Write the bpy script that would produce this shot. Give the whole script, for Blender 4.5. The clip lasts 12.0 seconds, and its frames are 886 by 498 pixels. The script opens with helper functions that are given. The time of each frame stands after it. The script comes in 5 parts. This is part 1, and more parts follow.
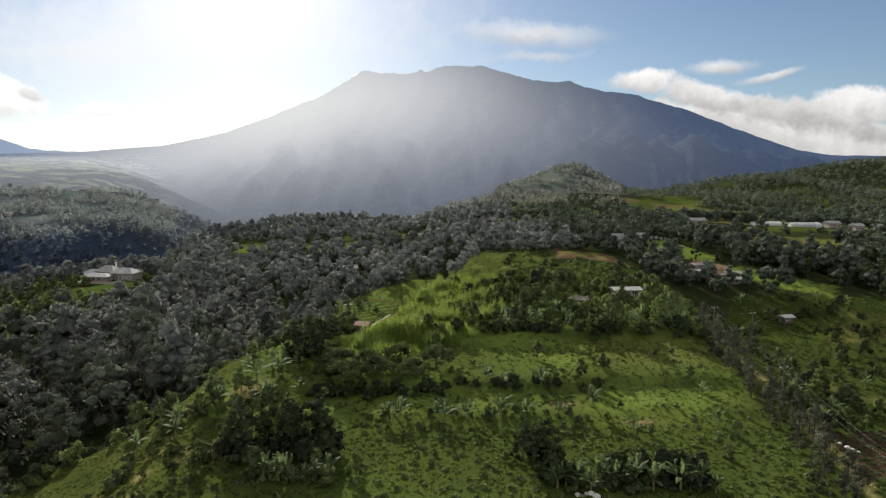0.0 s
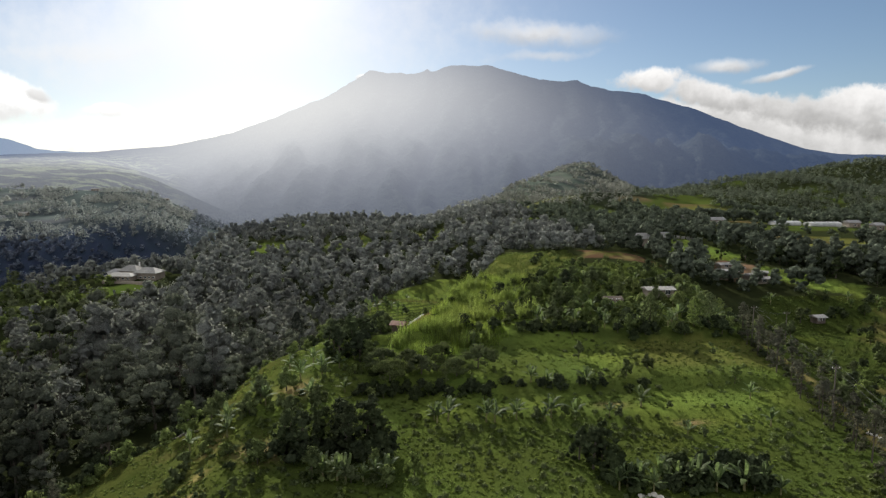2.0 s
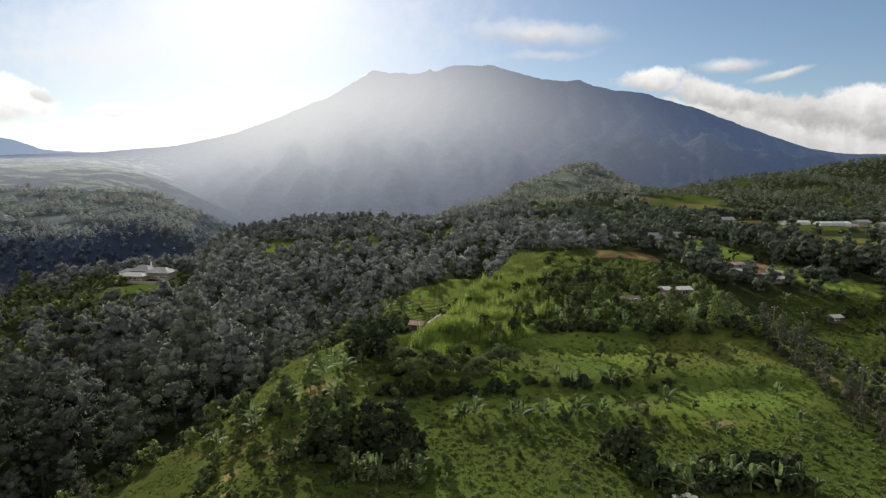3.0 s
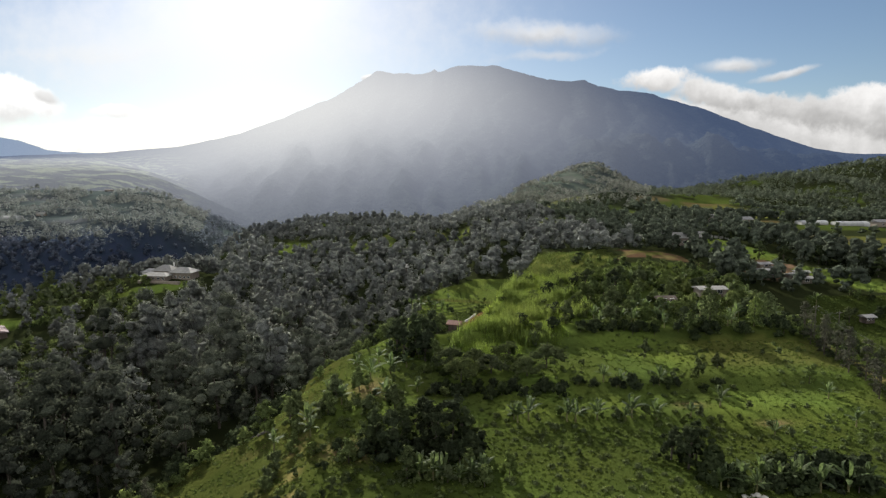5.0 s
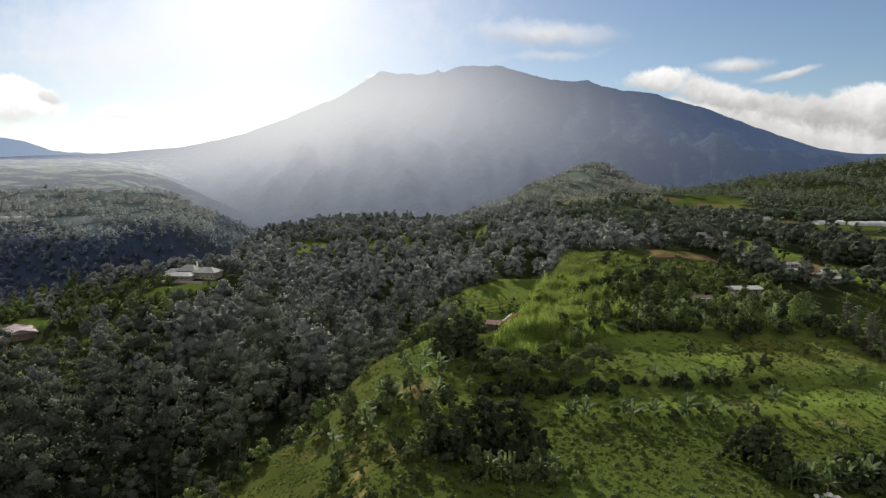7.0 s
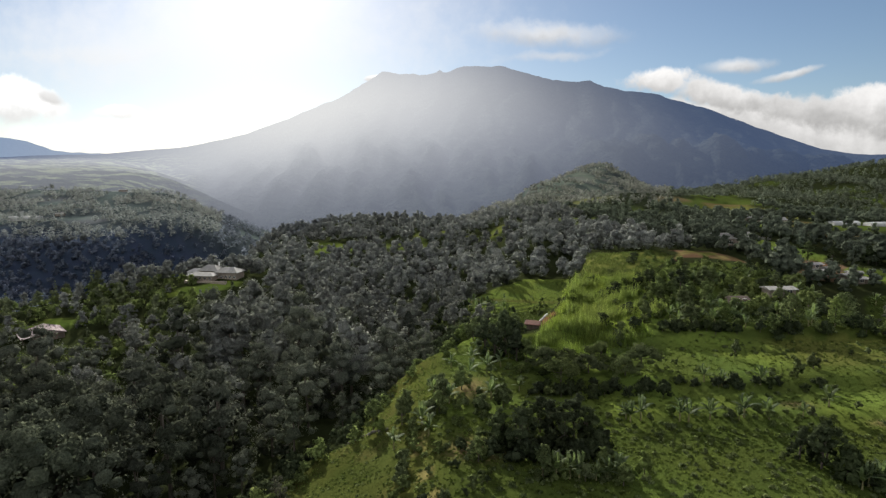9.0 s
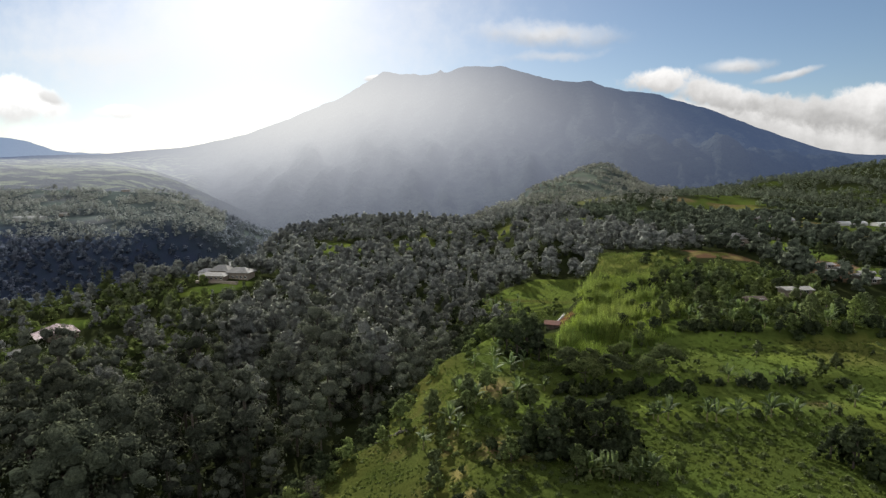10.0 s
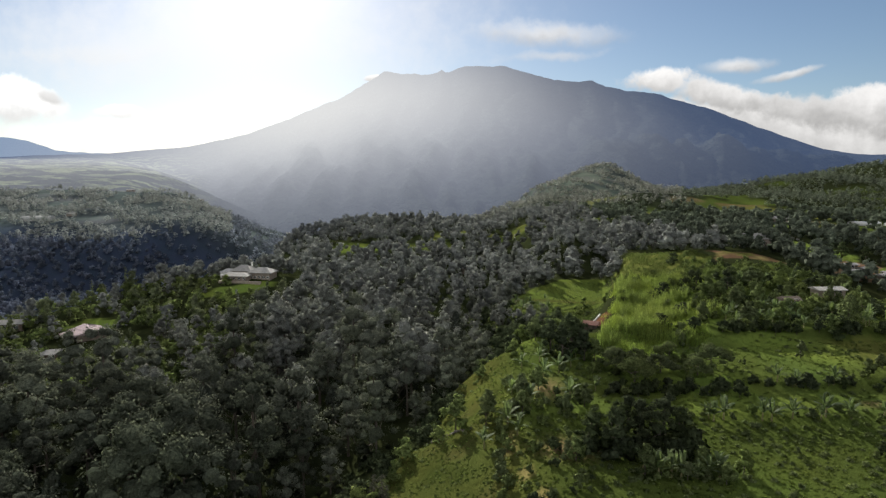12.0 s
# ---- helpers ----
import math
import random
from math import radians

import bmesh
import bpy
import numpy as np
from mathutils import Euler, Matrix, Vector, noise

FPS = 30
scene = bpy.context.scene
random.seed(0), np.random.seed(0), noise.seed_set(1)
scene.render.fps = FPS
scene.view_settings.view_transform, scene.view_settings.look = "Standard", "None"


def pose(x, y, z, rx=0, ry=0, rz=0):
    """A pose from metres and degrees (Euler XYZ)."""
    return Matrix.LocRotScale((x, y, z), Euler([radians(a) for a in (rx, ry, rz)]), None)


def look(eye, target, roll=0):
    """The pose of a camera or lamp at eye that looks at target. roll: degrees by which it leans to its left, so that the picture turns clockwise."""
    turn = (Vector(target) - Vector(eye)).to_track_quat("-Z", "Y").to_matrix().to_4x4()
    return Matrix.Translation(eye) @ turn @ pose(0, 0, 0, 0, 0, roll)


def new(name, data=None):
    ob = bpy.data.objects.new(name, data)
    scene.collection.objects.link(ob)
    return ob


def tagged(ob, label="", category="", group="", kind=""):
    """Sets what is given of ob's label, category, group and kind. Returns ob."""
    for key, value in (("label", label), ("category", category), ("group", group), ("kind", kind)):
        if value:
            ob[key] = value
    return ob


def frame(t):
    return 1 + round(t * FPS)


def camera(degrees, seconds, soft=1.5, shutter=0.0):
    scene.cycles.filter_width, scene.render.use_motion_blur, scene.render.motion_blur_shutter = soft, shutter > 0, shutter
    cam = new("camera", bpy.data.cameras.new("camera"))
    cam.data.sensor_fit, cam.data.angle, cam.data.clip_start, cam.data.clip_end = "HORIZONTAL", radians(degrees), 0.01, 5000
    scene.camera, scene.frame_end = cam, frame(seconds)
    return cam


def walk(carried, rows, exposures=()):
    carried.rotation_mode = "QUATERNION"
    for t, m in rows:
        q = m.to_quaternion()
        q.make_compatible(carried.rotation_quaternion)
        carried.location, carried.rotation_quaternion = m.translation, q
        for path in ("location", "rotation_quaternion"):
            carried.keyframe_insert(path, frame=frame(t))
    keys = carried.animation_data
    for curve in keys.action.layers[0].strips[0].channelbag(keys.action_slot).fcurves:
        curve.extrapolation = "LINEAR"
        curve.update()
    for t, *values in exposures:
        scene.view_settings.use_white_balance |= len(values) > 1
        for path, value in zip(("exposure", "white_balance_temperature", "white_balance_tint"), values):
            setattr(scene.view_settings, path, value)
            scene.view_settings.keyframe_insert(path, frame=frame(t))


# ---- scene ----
cam = camera(74.0, 12.0, 1.3)
ROWS = [
    (0.0, 0.000, 0.000, 50.000, 0.000, -7.000, -0.001),
    (0.5, -1.798, 0.109, 49.981, 0.138, -7.005, 0.016),
    (1.0, -3.676, 0.214, 49.961, 0.275, -7.012, 0.035),
    (1.5, -5.619, 0.311, 49.935, 0.404, -7.021, 0.058),
    (2.0, -7.608, 0.400, 49.903, 0.524, -7.030, 0.081),
    (2.5, -9.629, 0.483, 49.873, 0.636, -7.034, 0.102),
    (3.0, -11.708, 0.562, 49.838, 0.743, -7.034, 0.123),
    (5.0, -20.408, 0.672, 49.604, 1.043, -7.000, 0.176),
    (5.5, -22.708, 0.602, 49.568, 1.111, -6.995, 0.185),
    (6.0, -25.019, 0.514, 49.547, 1.169, -6.990, 0.192),
    (6.5, -27.325, 0.414, 49.541, 1.218, -6.983, 0.196),
    (7.0, -29.647, 0.311, 49.539, 1.260, -6.974, 0.198),
    (9.0, -39.263, -0.052, 49.523, 1.333, -6.943, 0.153),
    (9.5, -41.661, -0.246, 49.563, 1.335, -6.937, 0.146),
    (10.0, -44.083, -0.453, 49.611, 1.338, -6.935, 0.140),
    (10.5, -46.520, -0.672, 49.673, 1.342, -6.937, 0.136),
    (11.0, -48.988, -0.898, 49.748, 1.339, -6.942, 0.135),
    (11.5, -51.488, -1.124, 49.829, 1.331, -6.950, 0.135),
    (12.0, -54.000, -1.348, 49.913, 1.317, -6.958, 0.136),
]
walk(cam, [(t, pose(x, y, z, 90 + pitch, roll, yaw)) for t, x, y, z, yaw, pitch, roll in ROWS])

# ---- daylight ----
SUN_AZ, SUN_EL = -18.0, 25.0      # degrees: west of straight ahead, above the horizon
SUN_DIR = Vector((math.sin(radians(SUN_AZ)) * math.cos(radians(SUN_EL)), math.cos(radians(SUN_AZ)) * math.cos(radians(SUN_EL)), math.sin(radians(SUN_EL))))
sun = new("sun", bpy.data.lights.new("sun", "SUN"))
sun.data.energy, sun.data.angle, sun.data.color = 5.0, radians(0.6), (1.0, 0.95, 0.86)
sun.matrix_world = look(tuple(SUN_DIR * 900), (0, 0, 0))
scene.view_settings.exposure = 0.62


class Nodes:
    """Short way of wiring a node tree."""

    def __init__(self, tree):
        self.t = tree
        tree.nodes.clear()

    def put(self, kind, values=(), operation="", blend="", turn=""):
        n = self.t.nodes.new(kind)
        if operation:
            n.operation = operation
        if blend:
            n.data_type, n.blend_type = "RGBA", blend
        if turn:
            n.rotation_type = turn
        if kind == "ShaderNodeMapRange":
            n.interpolation_type = "SMOOTHSTEP"
        for key, v in dict(values).items():
            if isinstance(v, bpy.types.NodeSocket):
                self.t.links.new(v, n.inputs[key])
            else:
                n.inputs[key].default_value = v
        return n

    def math(self, op, a, b=0.0, c=0.0):
        return self.put("ShaderNodeMath", {0: a, 1: b, 2: c}, operation=op).outputs[0]

    def vmath(self, op, a, b=(0, 0, 0)):
        n = self.put("ShaderNodeVectorMath", {0: a, 1: b}, operation=op)
        return n.outputs["Value"] if op in ("DOT_PRODUCT", "LENGTH", "DISTANCE") else n.outputs["Vector"]

    def ramp(self, v, lo, hi, a=0.0, b=1.0):
        n = self.put("ShaderNodeMapRange", {"Value": v, "From Min": lo, "From Max": hi, "To Min": a, "To Max": b})
        return n.outputs[0]

    def mix(self, f, a, b, how="MIX"):
        n = self.put("ShaderNodeMix", {0: f, 6: a, 7: b}, blend=how)
        return n.outputs[2]

    def noise(self, vec, scale, detail=3.0, rough=0.55, out="Fac"):
        return self.put("ShaderNodeTexNoise", {"Vector": vec, "Scale": scale, "Detail": detail, "Roughness": rough}).outputs[out]


SKY, CLOUD, GLOW = 0.055, 0.58, 0.34


def make_sky():
    w = bpy.data.worlds.new("sky")
    scene.world = w
    w.use_nodes = True
    n = Nodes(w.node_tree)
    sky = n.put("ShaderNodeTexSky")
    sky.sky_type, sky.sun_disc = "NISHITA", False
    sky.sun_elevation, sky.sun_rotation = radians(SUN_EL), radians(SUN_AZ)
    sky.altitude, sky.air_density, sky.dust_density, sky.ozone_density = 900.0, 1.0, 0.8, 2.2
    way = n.put("ShaderNodeTexCoord").outputs["Generated"]
    blue = n.mix(1.0, sky.outputs[0], (SKY, SKY, SKY, 1), "MULTIPLY")
    sep = n.put("ShaderNodeSeparateXYZ", {0: way})
    ahead = n.math("MAXIMUM", sep.outputs[1], 0.02)
    u, v = n.math("DIVIDE", sep.outputs[0], ahead), n.math("DIVIDE", sep.outputs[2], ahead)
    flat = n.put("ShaderNodeCombineXYZ", {0: u, 1: v}).outputs[0]
    front = n.ramp(sep.outputs[1], 0.05, 0.3)
    warp = n.noise(flat, 9.0, 6.0, 0.6, "Color")
    warp = n.vmath("SUBTRACT", warp, (0.5, 0.5, 0.5))
    fine = n.noise(flat, 26.0, 6.0, 0.62)
    # bright haze round the sun
    near = n.vmath("DOT_PRODUCT", way, tuple(SUN_DIR))
    halo = n.math("ADD", n.math("MULTIPLY", n.math("POWER", n.math("MAXIMUM", near, 0.0), 130.0), GLOW * 1.2), n.math("MULTIPLY", n.math("POWER", n.math("MAXIMUM", near, 0.0), 22.0), GLOW * 0.30))
    col = n.mix(1.0, blue, n.mix(halo, (0, 0, 0, 1), (1.0, 0.98, 0.93, 1)), "ADD")
    # clouds: centre and half size in the flat sky ahead, tilt, softness, waviness, brightness, cover
    clouds = [
        (0.66, 0.035, 0.46, 0.085, -0.13, 0.25, 0.07, 0.80, 1.0),
        (0.335, 0.155, 0.062, 0.026, 0.0, 0.35, 0.05, 0.98, 1.0),
        (0.44, 0.128, 0.10, 0.026, -0.20, 0.45, 0.05, 0.85, 1.0),
        (0.69, 0.120, 0.10, 0.036, 0.0, 0.35, 0.06, 0.92, 1.0),
        (0.58, 0.105, 0.16, 0.030, -0.1, 0.6, 0.06, 0.72, 1.0),
        (0.73, 0.075, 0.17, 0.030, -0.1, 0.9, 0.05, 0.55, 0.8),
        (0.50, 0.075, 0.16, 0.022, -0.2, 0.9, 0.05, 0.68, 0.6),
        (0.457, 0.180, 0.070, 0.017, 0.10, 0.8, 0.03, 0.92, 0.85),
        (0.545, 0.166, 0.070, 0.0095, 0.22, 0.7, 0.02, 0.88, 0.8),
        (0.150, 0.234, 0.160, 0.028, -0.04, 1.0, 0.05, 0.95, 0.80),
        (0.16, 0.200, 0.12, 0.012, 0.05, 1.0, 0.05, 0.9, 0.5),
        (-0.74, 0.122, 0.10, 0.042, -0.15, 0.45, 0.07, 1.35, 0.9),
        (-0.685, 0.134, 0.030, 0.013, -0.3, 0.7, 0.03, 0.75, 0.7),
        (-0.571, 0.112, 0.055, 0.015, 0.0, 0.6, 0.04, 1.4, 0.9),
        (-0.288, 0.115, 0.030, 0.016, 0.4, 0.7, 0.04, 1.1, 0.6),
        (-0.136, 0.163, 0.022, 0.0065, 0.1, 0.5, 0.01, 1.1, 1.0),
        (-0.55, 0.050, 0.42, 0.065, 0.02, 1.0, 0.05, 1.4, 0.66),
        (-0.60, 0.205, 0.18, 0.022, 0.06, 1.0, 0.07, 1.0, 0.35),
        (-0.45, 0.22, 0.66, 0.15, 0.05, 1.0, 0.10, 1.14, 0.55),
    ]
    for cx, cy, rx, ry, tilt, soft, wavy, light, cover in clouds:
        p = n.vmath("SUBTRACT", n.vmath("ADD", flat, n.vmath("MULTIPLY", warp, (wavy * 1.6, wavy, 0))), (cx, cy, 0))
        p = n.put("ShaderNodeVectorRotate", {"Vector": p, "Angle": -tilt}, turn="Z_AXIS").outputs[0]
        d = n.vmath("LENGTH", n.vmath("DIVIDE", p, (rx, ry, 1)))
        d = n.math("ADD", d, n.math("MULTIPLY", n.math("SUBTRACT", fine, 0.5), 0.8))
        mask = n.math("MULTIPLY", n.math("MULTIPLY", n.ramp(d, 1.0, 1.0 - soft), cover), front)
        p_sep = n.put("ShaderNodeSeparateXYZ", {0: p})
        lit = n.math("ADD", n.ramp(n.math("ADD", n.math("DIVIDE", p_sep.outputs[1], ry), n.math("MULTIPLY", n.math("SUBTRACT", fine, 0.5), 1.8 if cover > 0.65 else 0.6)), -1.0, 1.0, 0.66 if cover > 0.65 else 0.92, 1.22 if cover > 0.65 else 1.04), 0.0)
        shade = n.math("MULTIPLY", lit, light * CLOUD)
        body = n.put("ShaderNodeCombineXYZ", {0: shade, 1: n.math("MULTIPLY", shade, 0.985), 2: n.math("MULTIPLY", shade, 0.97)}).outputs[0]
        col = n.mix(mask, col, n.mix(1.0, body, n.mix(halo, (0, 0, 0, 1), (0.6, 0.58, 0.53, 1)), "ADD"))
    # broken cloud over the rest of the sky, unseen, added to brighten shaded sides
    fill_cloud = n.ramp(n.noise(way, 2.6, 5.0, 0.6), 0.40, 0.66, 0.15, 0.9)
    fill_cloud = n.math("MULTIPLY", n.math("MULTIPLY", fill_cloud, n.ramp(sep.outputs[1], 0.55, 0.10)), n.ramp(sep.outputs[2], -0.02, 0.08))
    col = n.mix(fill_cloud, col, (1.06, 1.03, 0.98, 1))
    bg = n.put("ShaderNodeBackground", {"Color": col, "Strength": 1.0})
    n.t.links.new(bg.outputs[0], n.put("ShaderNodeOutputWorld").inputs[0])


make_sky()


# ---- materials ----
def material(name):
    m = bpy.data.materials.new(name)
    m.use_nodes = True
    return m, Nodes(m.node_tree)


def finish(n, shader, bump_of=None, strength=0.3, size=0.05):
    out = n.put("ShaderNodeOutputMaterial")
    n.t.links.new(shader.outputs[0], out.inputs[0])
    if bump_of is not None:
        b = n.put("ShaderNodeBump", {"Height": bump_of, "Strength": strength, "Distance": size})
        n.t.links.new(b.outputs[0], shader.inputs["Normal"])


def leafy(name, dark, light, through_light=0.35, gloss=0.0, uneven=0.35, rounded=True, grain=2.6):
    """Foliage: each spray and each plant a little different, some light passing through."""
    m, n = material(name)
    geo = n.put("ShaderNodeNewGeometry")
    own = n.put("ShaderNodeObjectInfo").outputs["Random"]
    isl = geo.outputs["Random Per Island"]
    pick = n.math("ADD", n.math("MULTIPLY", isl, 0.55), n.math("MULTIPLY", own, 0.45))
    col = n.mix(pick, (*dark, 1), (*light, 1))
    pos = geo.outputs["Position"]
    patch = n.noise(pos, 0.05, 2.0)
    fine = n.noise(pos, grain, 3.0, 0.7)
    value = n.math("MULTIPLY", n.math("MULTIPLY_ADD", isl, uneven, 1.0 - uneven / 2), n.ramp(n.noise(pos, 0.022, 3.0), 0.3, 0.7, 0.7, 1.3))
    value = n.math("MULTIPLY", value, n.ramp(fine, 0.30, 0.70, 0.62, 1.38))
    hue = n.put("ShaderNodeHueSaturation", {"Hue": n.math("MULTIPLY_ADD", patch, 0.05, 0.475), "Saturation": n.math("MULTIPLY_ADD", own, 0.3, 0.80), "Value": value, "Fac": 1.0, "Color": col}).outputs[0]
    face = n.put("ShaderNodeBsdfPrincipled", {"Base Color": hue, "Roughness": 0.65, "Specular IOR Level": gloss})
    back = n.put("ShaderNodeBsdfTranslucent", {"Color": n.mix(1.0, hue, (1.12, 1.16, 0.95, 1), "MULTIPLY")})
    if rounded:
        # small leaves turn every way: the spray is lit as the round clump that it is part of
        clump = n.put("ShaderNodeAttribute")
        clump.attribute_name = "clump"
        world = n.put("ShaderNodeVectorTransform", {0: clump.outputs["Vector"]})
        world.vector_type, world.convert_from, world.convert_to = "NORMAL", "OBJECT", "WORLD"
        rough = n.put("ShaderNodeBump", {"Height": fine, "Strength": 0.55, "Distance": 0.8 / grain, "Normal": world.outputs[0]})
        for s in (face, back):
            n.t.links.new(rough.outputs[0], s.inputs["Normal"])
    mix = n.put("ShaderNodeMixShader", {0: through_light, 1: face.outputs[0], 2: back.outputs[0]})
    finish(n, mix)
    return m


def plain(name, a, b, scale=2.0, rough=0.8, metal=0.0, relief=0.2, size=0.03, stretch=(1, 1, 1)):
    """A surface of two mingled tones with fine grain and stains."""
    m, n = material(name)
    pos = n.put("ShaderNodeTexCoord").outputs["Object"]
    pos = n.vmath("MULTIPLY", pos, stretch)
    big, fine = n.noise(pos, scale, 4.0, 0.6), n.noise(pos, scale * 9, 4.0, 0.65)
    own = n.put("ShaderNodeObjectInfo").outputs["Random"]
    f = n.math("ADD", n.math("MULTIPLY", big, 0.65), n.math("MULTIPLY", fine, 0.35))
    col = n.mix(n.ramp(f, 0.32, 0.68), (*a, 1), (*b, 1))
    col = n.put("ShaderNodeHueSaturation", {"Value": n.math("MULTIPLY_ADD", own, 0.25, 0.87), "Color": col}).outputs[0]
    sh = n.put("ShaderNodeBsdfPrincipled", {"Base Color": col, "Roughness": n.math("MULTIPLY_ADD", fine, 0.2, rough - 0.1), "Metallic": metal})
    finish(n, sh, fine, relief, size)
    return m


def ground_material():
    m, n = material("ground_cover")
    pos = n.put("ShaderNodeNewGeometry").outputs["Position"]
    shown = n.put("ShaderNodeVertexColor")
    shown.layer_name = "cover"
    tint = shown.outputs[0]
    a, b, c = n.noise(pos, 0.09, 4.0), n.noise(pos, 0.8, 5.0, 0.65), n.noise(pos, 4.5, 4.0, 0.7)
    val = n.math("ADD", n.math("ADD", n.math("MULTIPLY", a, 0.5), n.math("MULTIPLY", b, 0.7)), n.math("MULTIPLY", c, 0.6))
    col = n.put("ShaderNodeHueSaturation", {"Hue": n.math("MULTIPLY_ADD", a, 0.06, 0.47), "Value": n.math("MULTIPLY_ADD", val, 1.1, 0.05), "Color": tint}).outputs[0]
    sh = n.put("ShaderNodeBsdfPrincipled", {"Base Color": col, "Roughness": 0.95, "Specular IOR Level": 0.0})
    finish(n, sh, n.math("ADD", n.math("MULTIPLY", b, 0.6), n.math("MULTIPLY", c, 0.5)), 0.7, 0.3)
    return m


def mountain_material(name, base, glow, strength):
    """Far wooded slopes, with the haze of distance painted on as emission."""
    m, n = material(name)
    pos = n.put("ShaderNodeNewGeometry").outputs["Position"]
    big, fine = n.noise(pos, 0.004, 6.0, 0.6), n.noise(pos, 0.03, 5.0, 0.7)
    col = n.mix(n.ramp(n.math("ADD", n.math("MULTIPLY", big, 0.5), n.math("MULTIPLY", fine, 0.5)), 0.35, 0.65), (*base, 1), (base[0] * 1.5, base[1] * 1.45, base[2] * 1.3, 1))
    # emission stands in for haze: brightest towards the sun, stronger the farther off
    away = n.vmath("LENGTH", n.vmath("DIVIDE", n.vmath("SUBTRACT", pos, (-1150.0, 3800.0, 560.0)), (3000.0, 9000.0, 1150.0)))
    painted_haze = n.mix(n.ramp(away, 1.0, 0.0), (*glow, 1), (0.50, 0.50, 0.50, 1))
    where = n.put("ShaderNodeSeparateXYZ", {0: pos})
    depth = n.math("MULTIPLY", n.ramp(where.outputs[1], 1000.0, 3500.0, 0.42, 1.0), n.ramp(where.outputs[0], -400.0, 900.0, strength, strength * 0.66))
    # paler farm plots low on the western flank
    strips = n.noise(n.vmath("MULTIPLY", pos, (0.007, 0.016, 0.03)), 1.0, 4.0, 0.6)
    west = n.ramp(n.math("DIVIDE", where.outputs[0], where.outputs[1]), -0.42, -0.55)
    open_land = n.math("MULTIPLY", n.ramp(strips, 0.47, 0.60), n.math("MULTIPLY", n.ramp(where.outputs[2], 250.0, 120.0), west))
    col = n.mix(open_land, col, (0.13, 0.15, 0.085, 1))
    sh = n.put("ShaderNodeBsdfPrincipled", {"Base Color": col, "Roughness": 0.95, "Specular IOR Level": 0.0, "Emission Color": painted_haze, "Emission Strength": depth})
    finish(n, sh, n.math("ADD", fine, big), 1.0, 40.0)
    return m


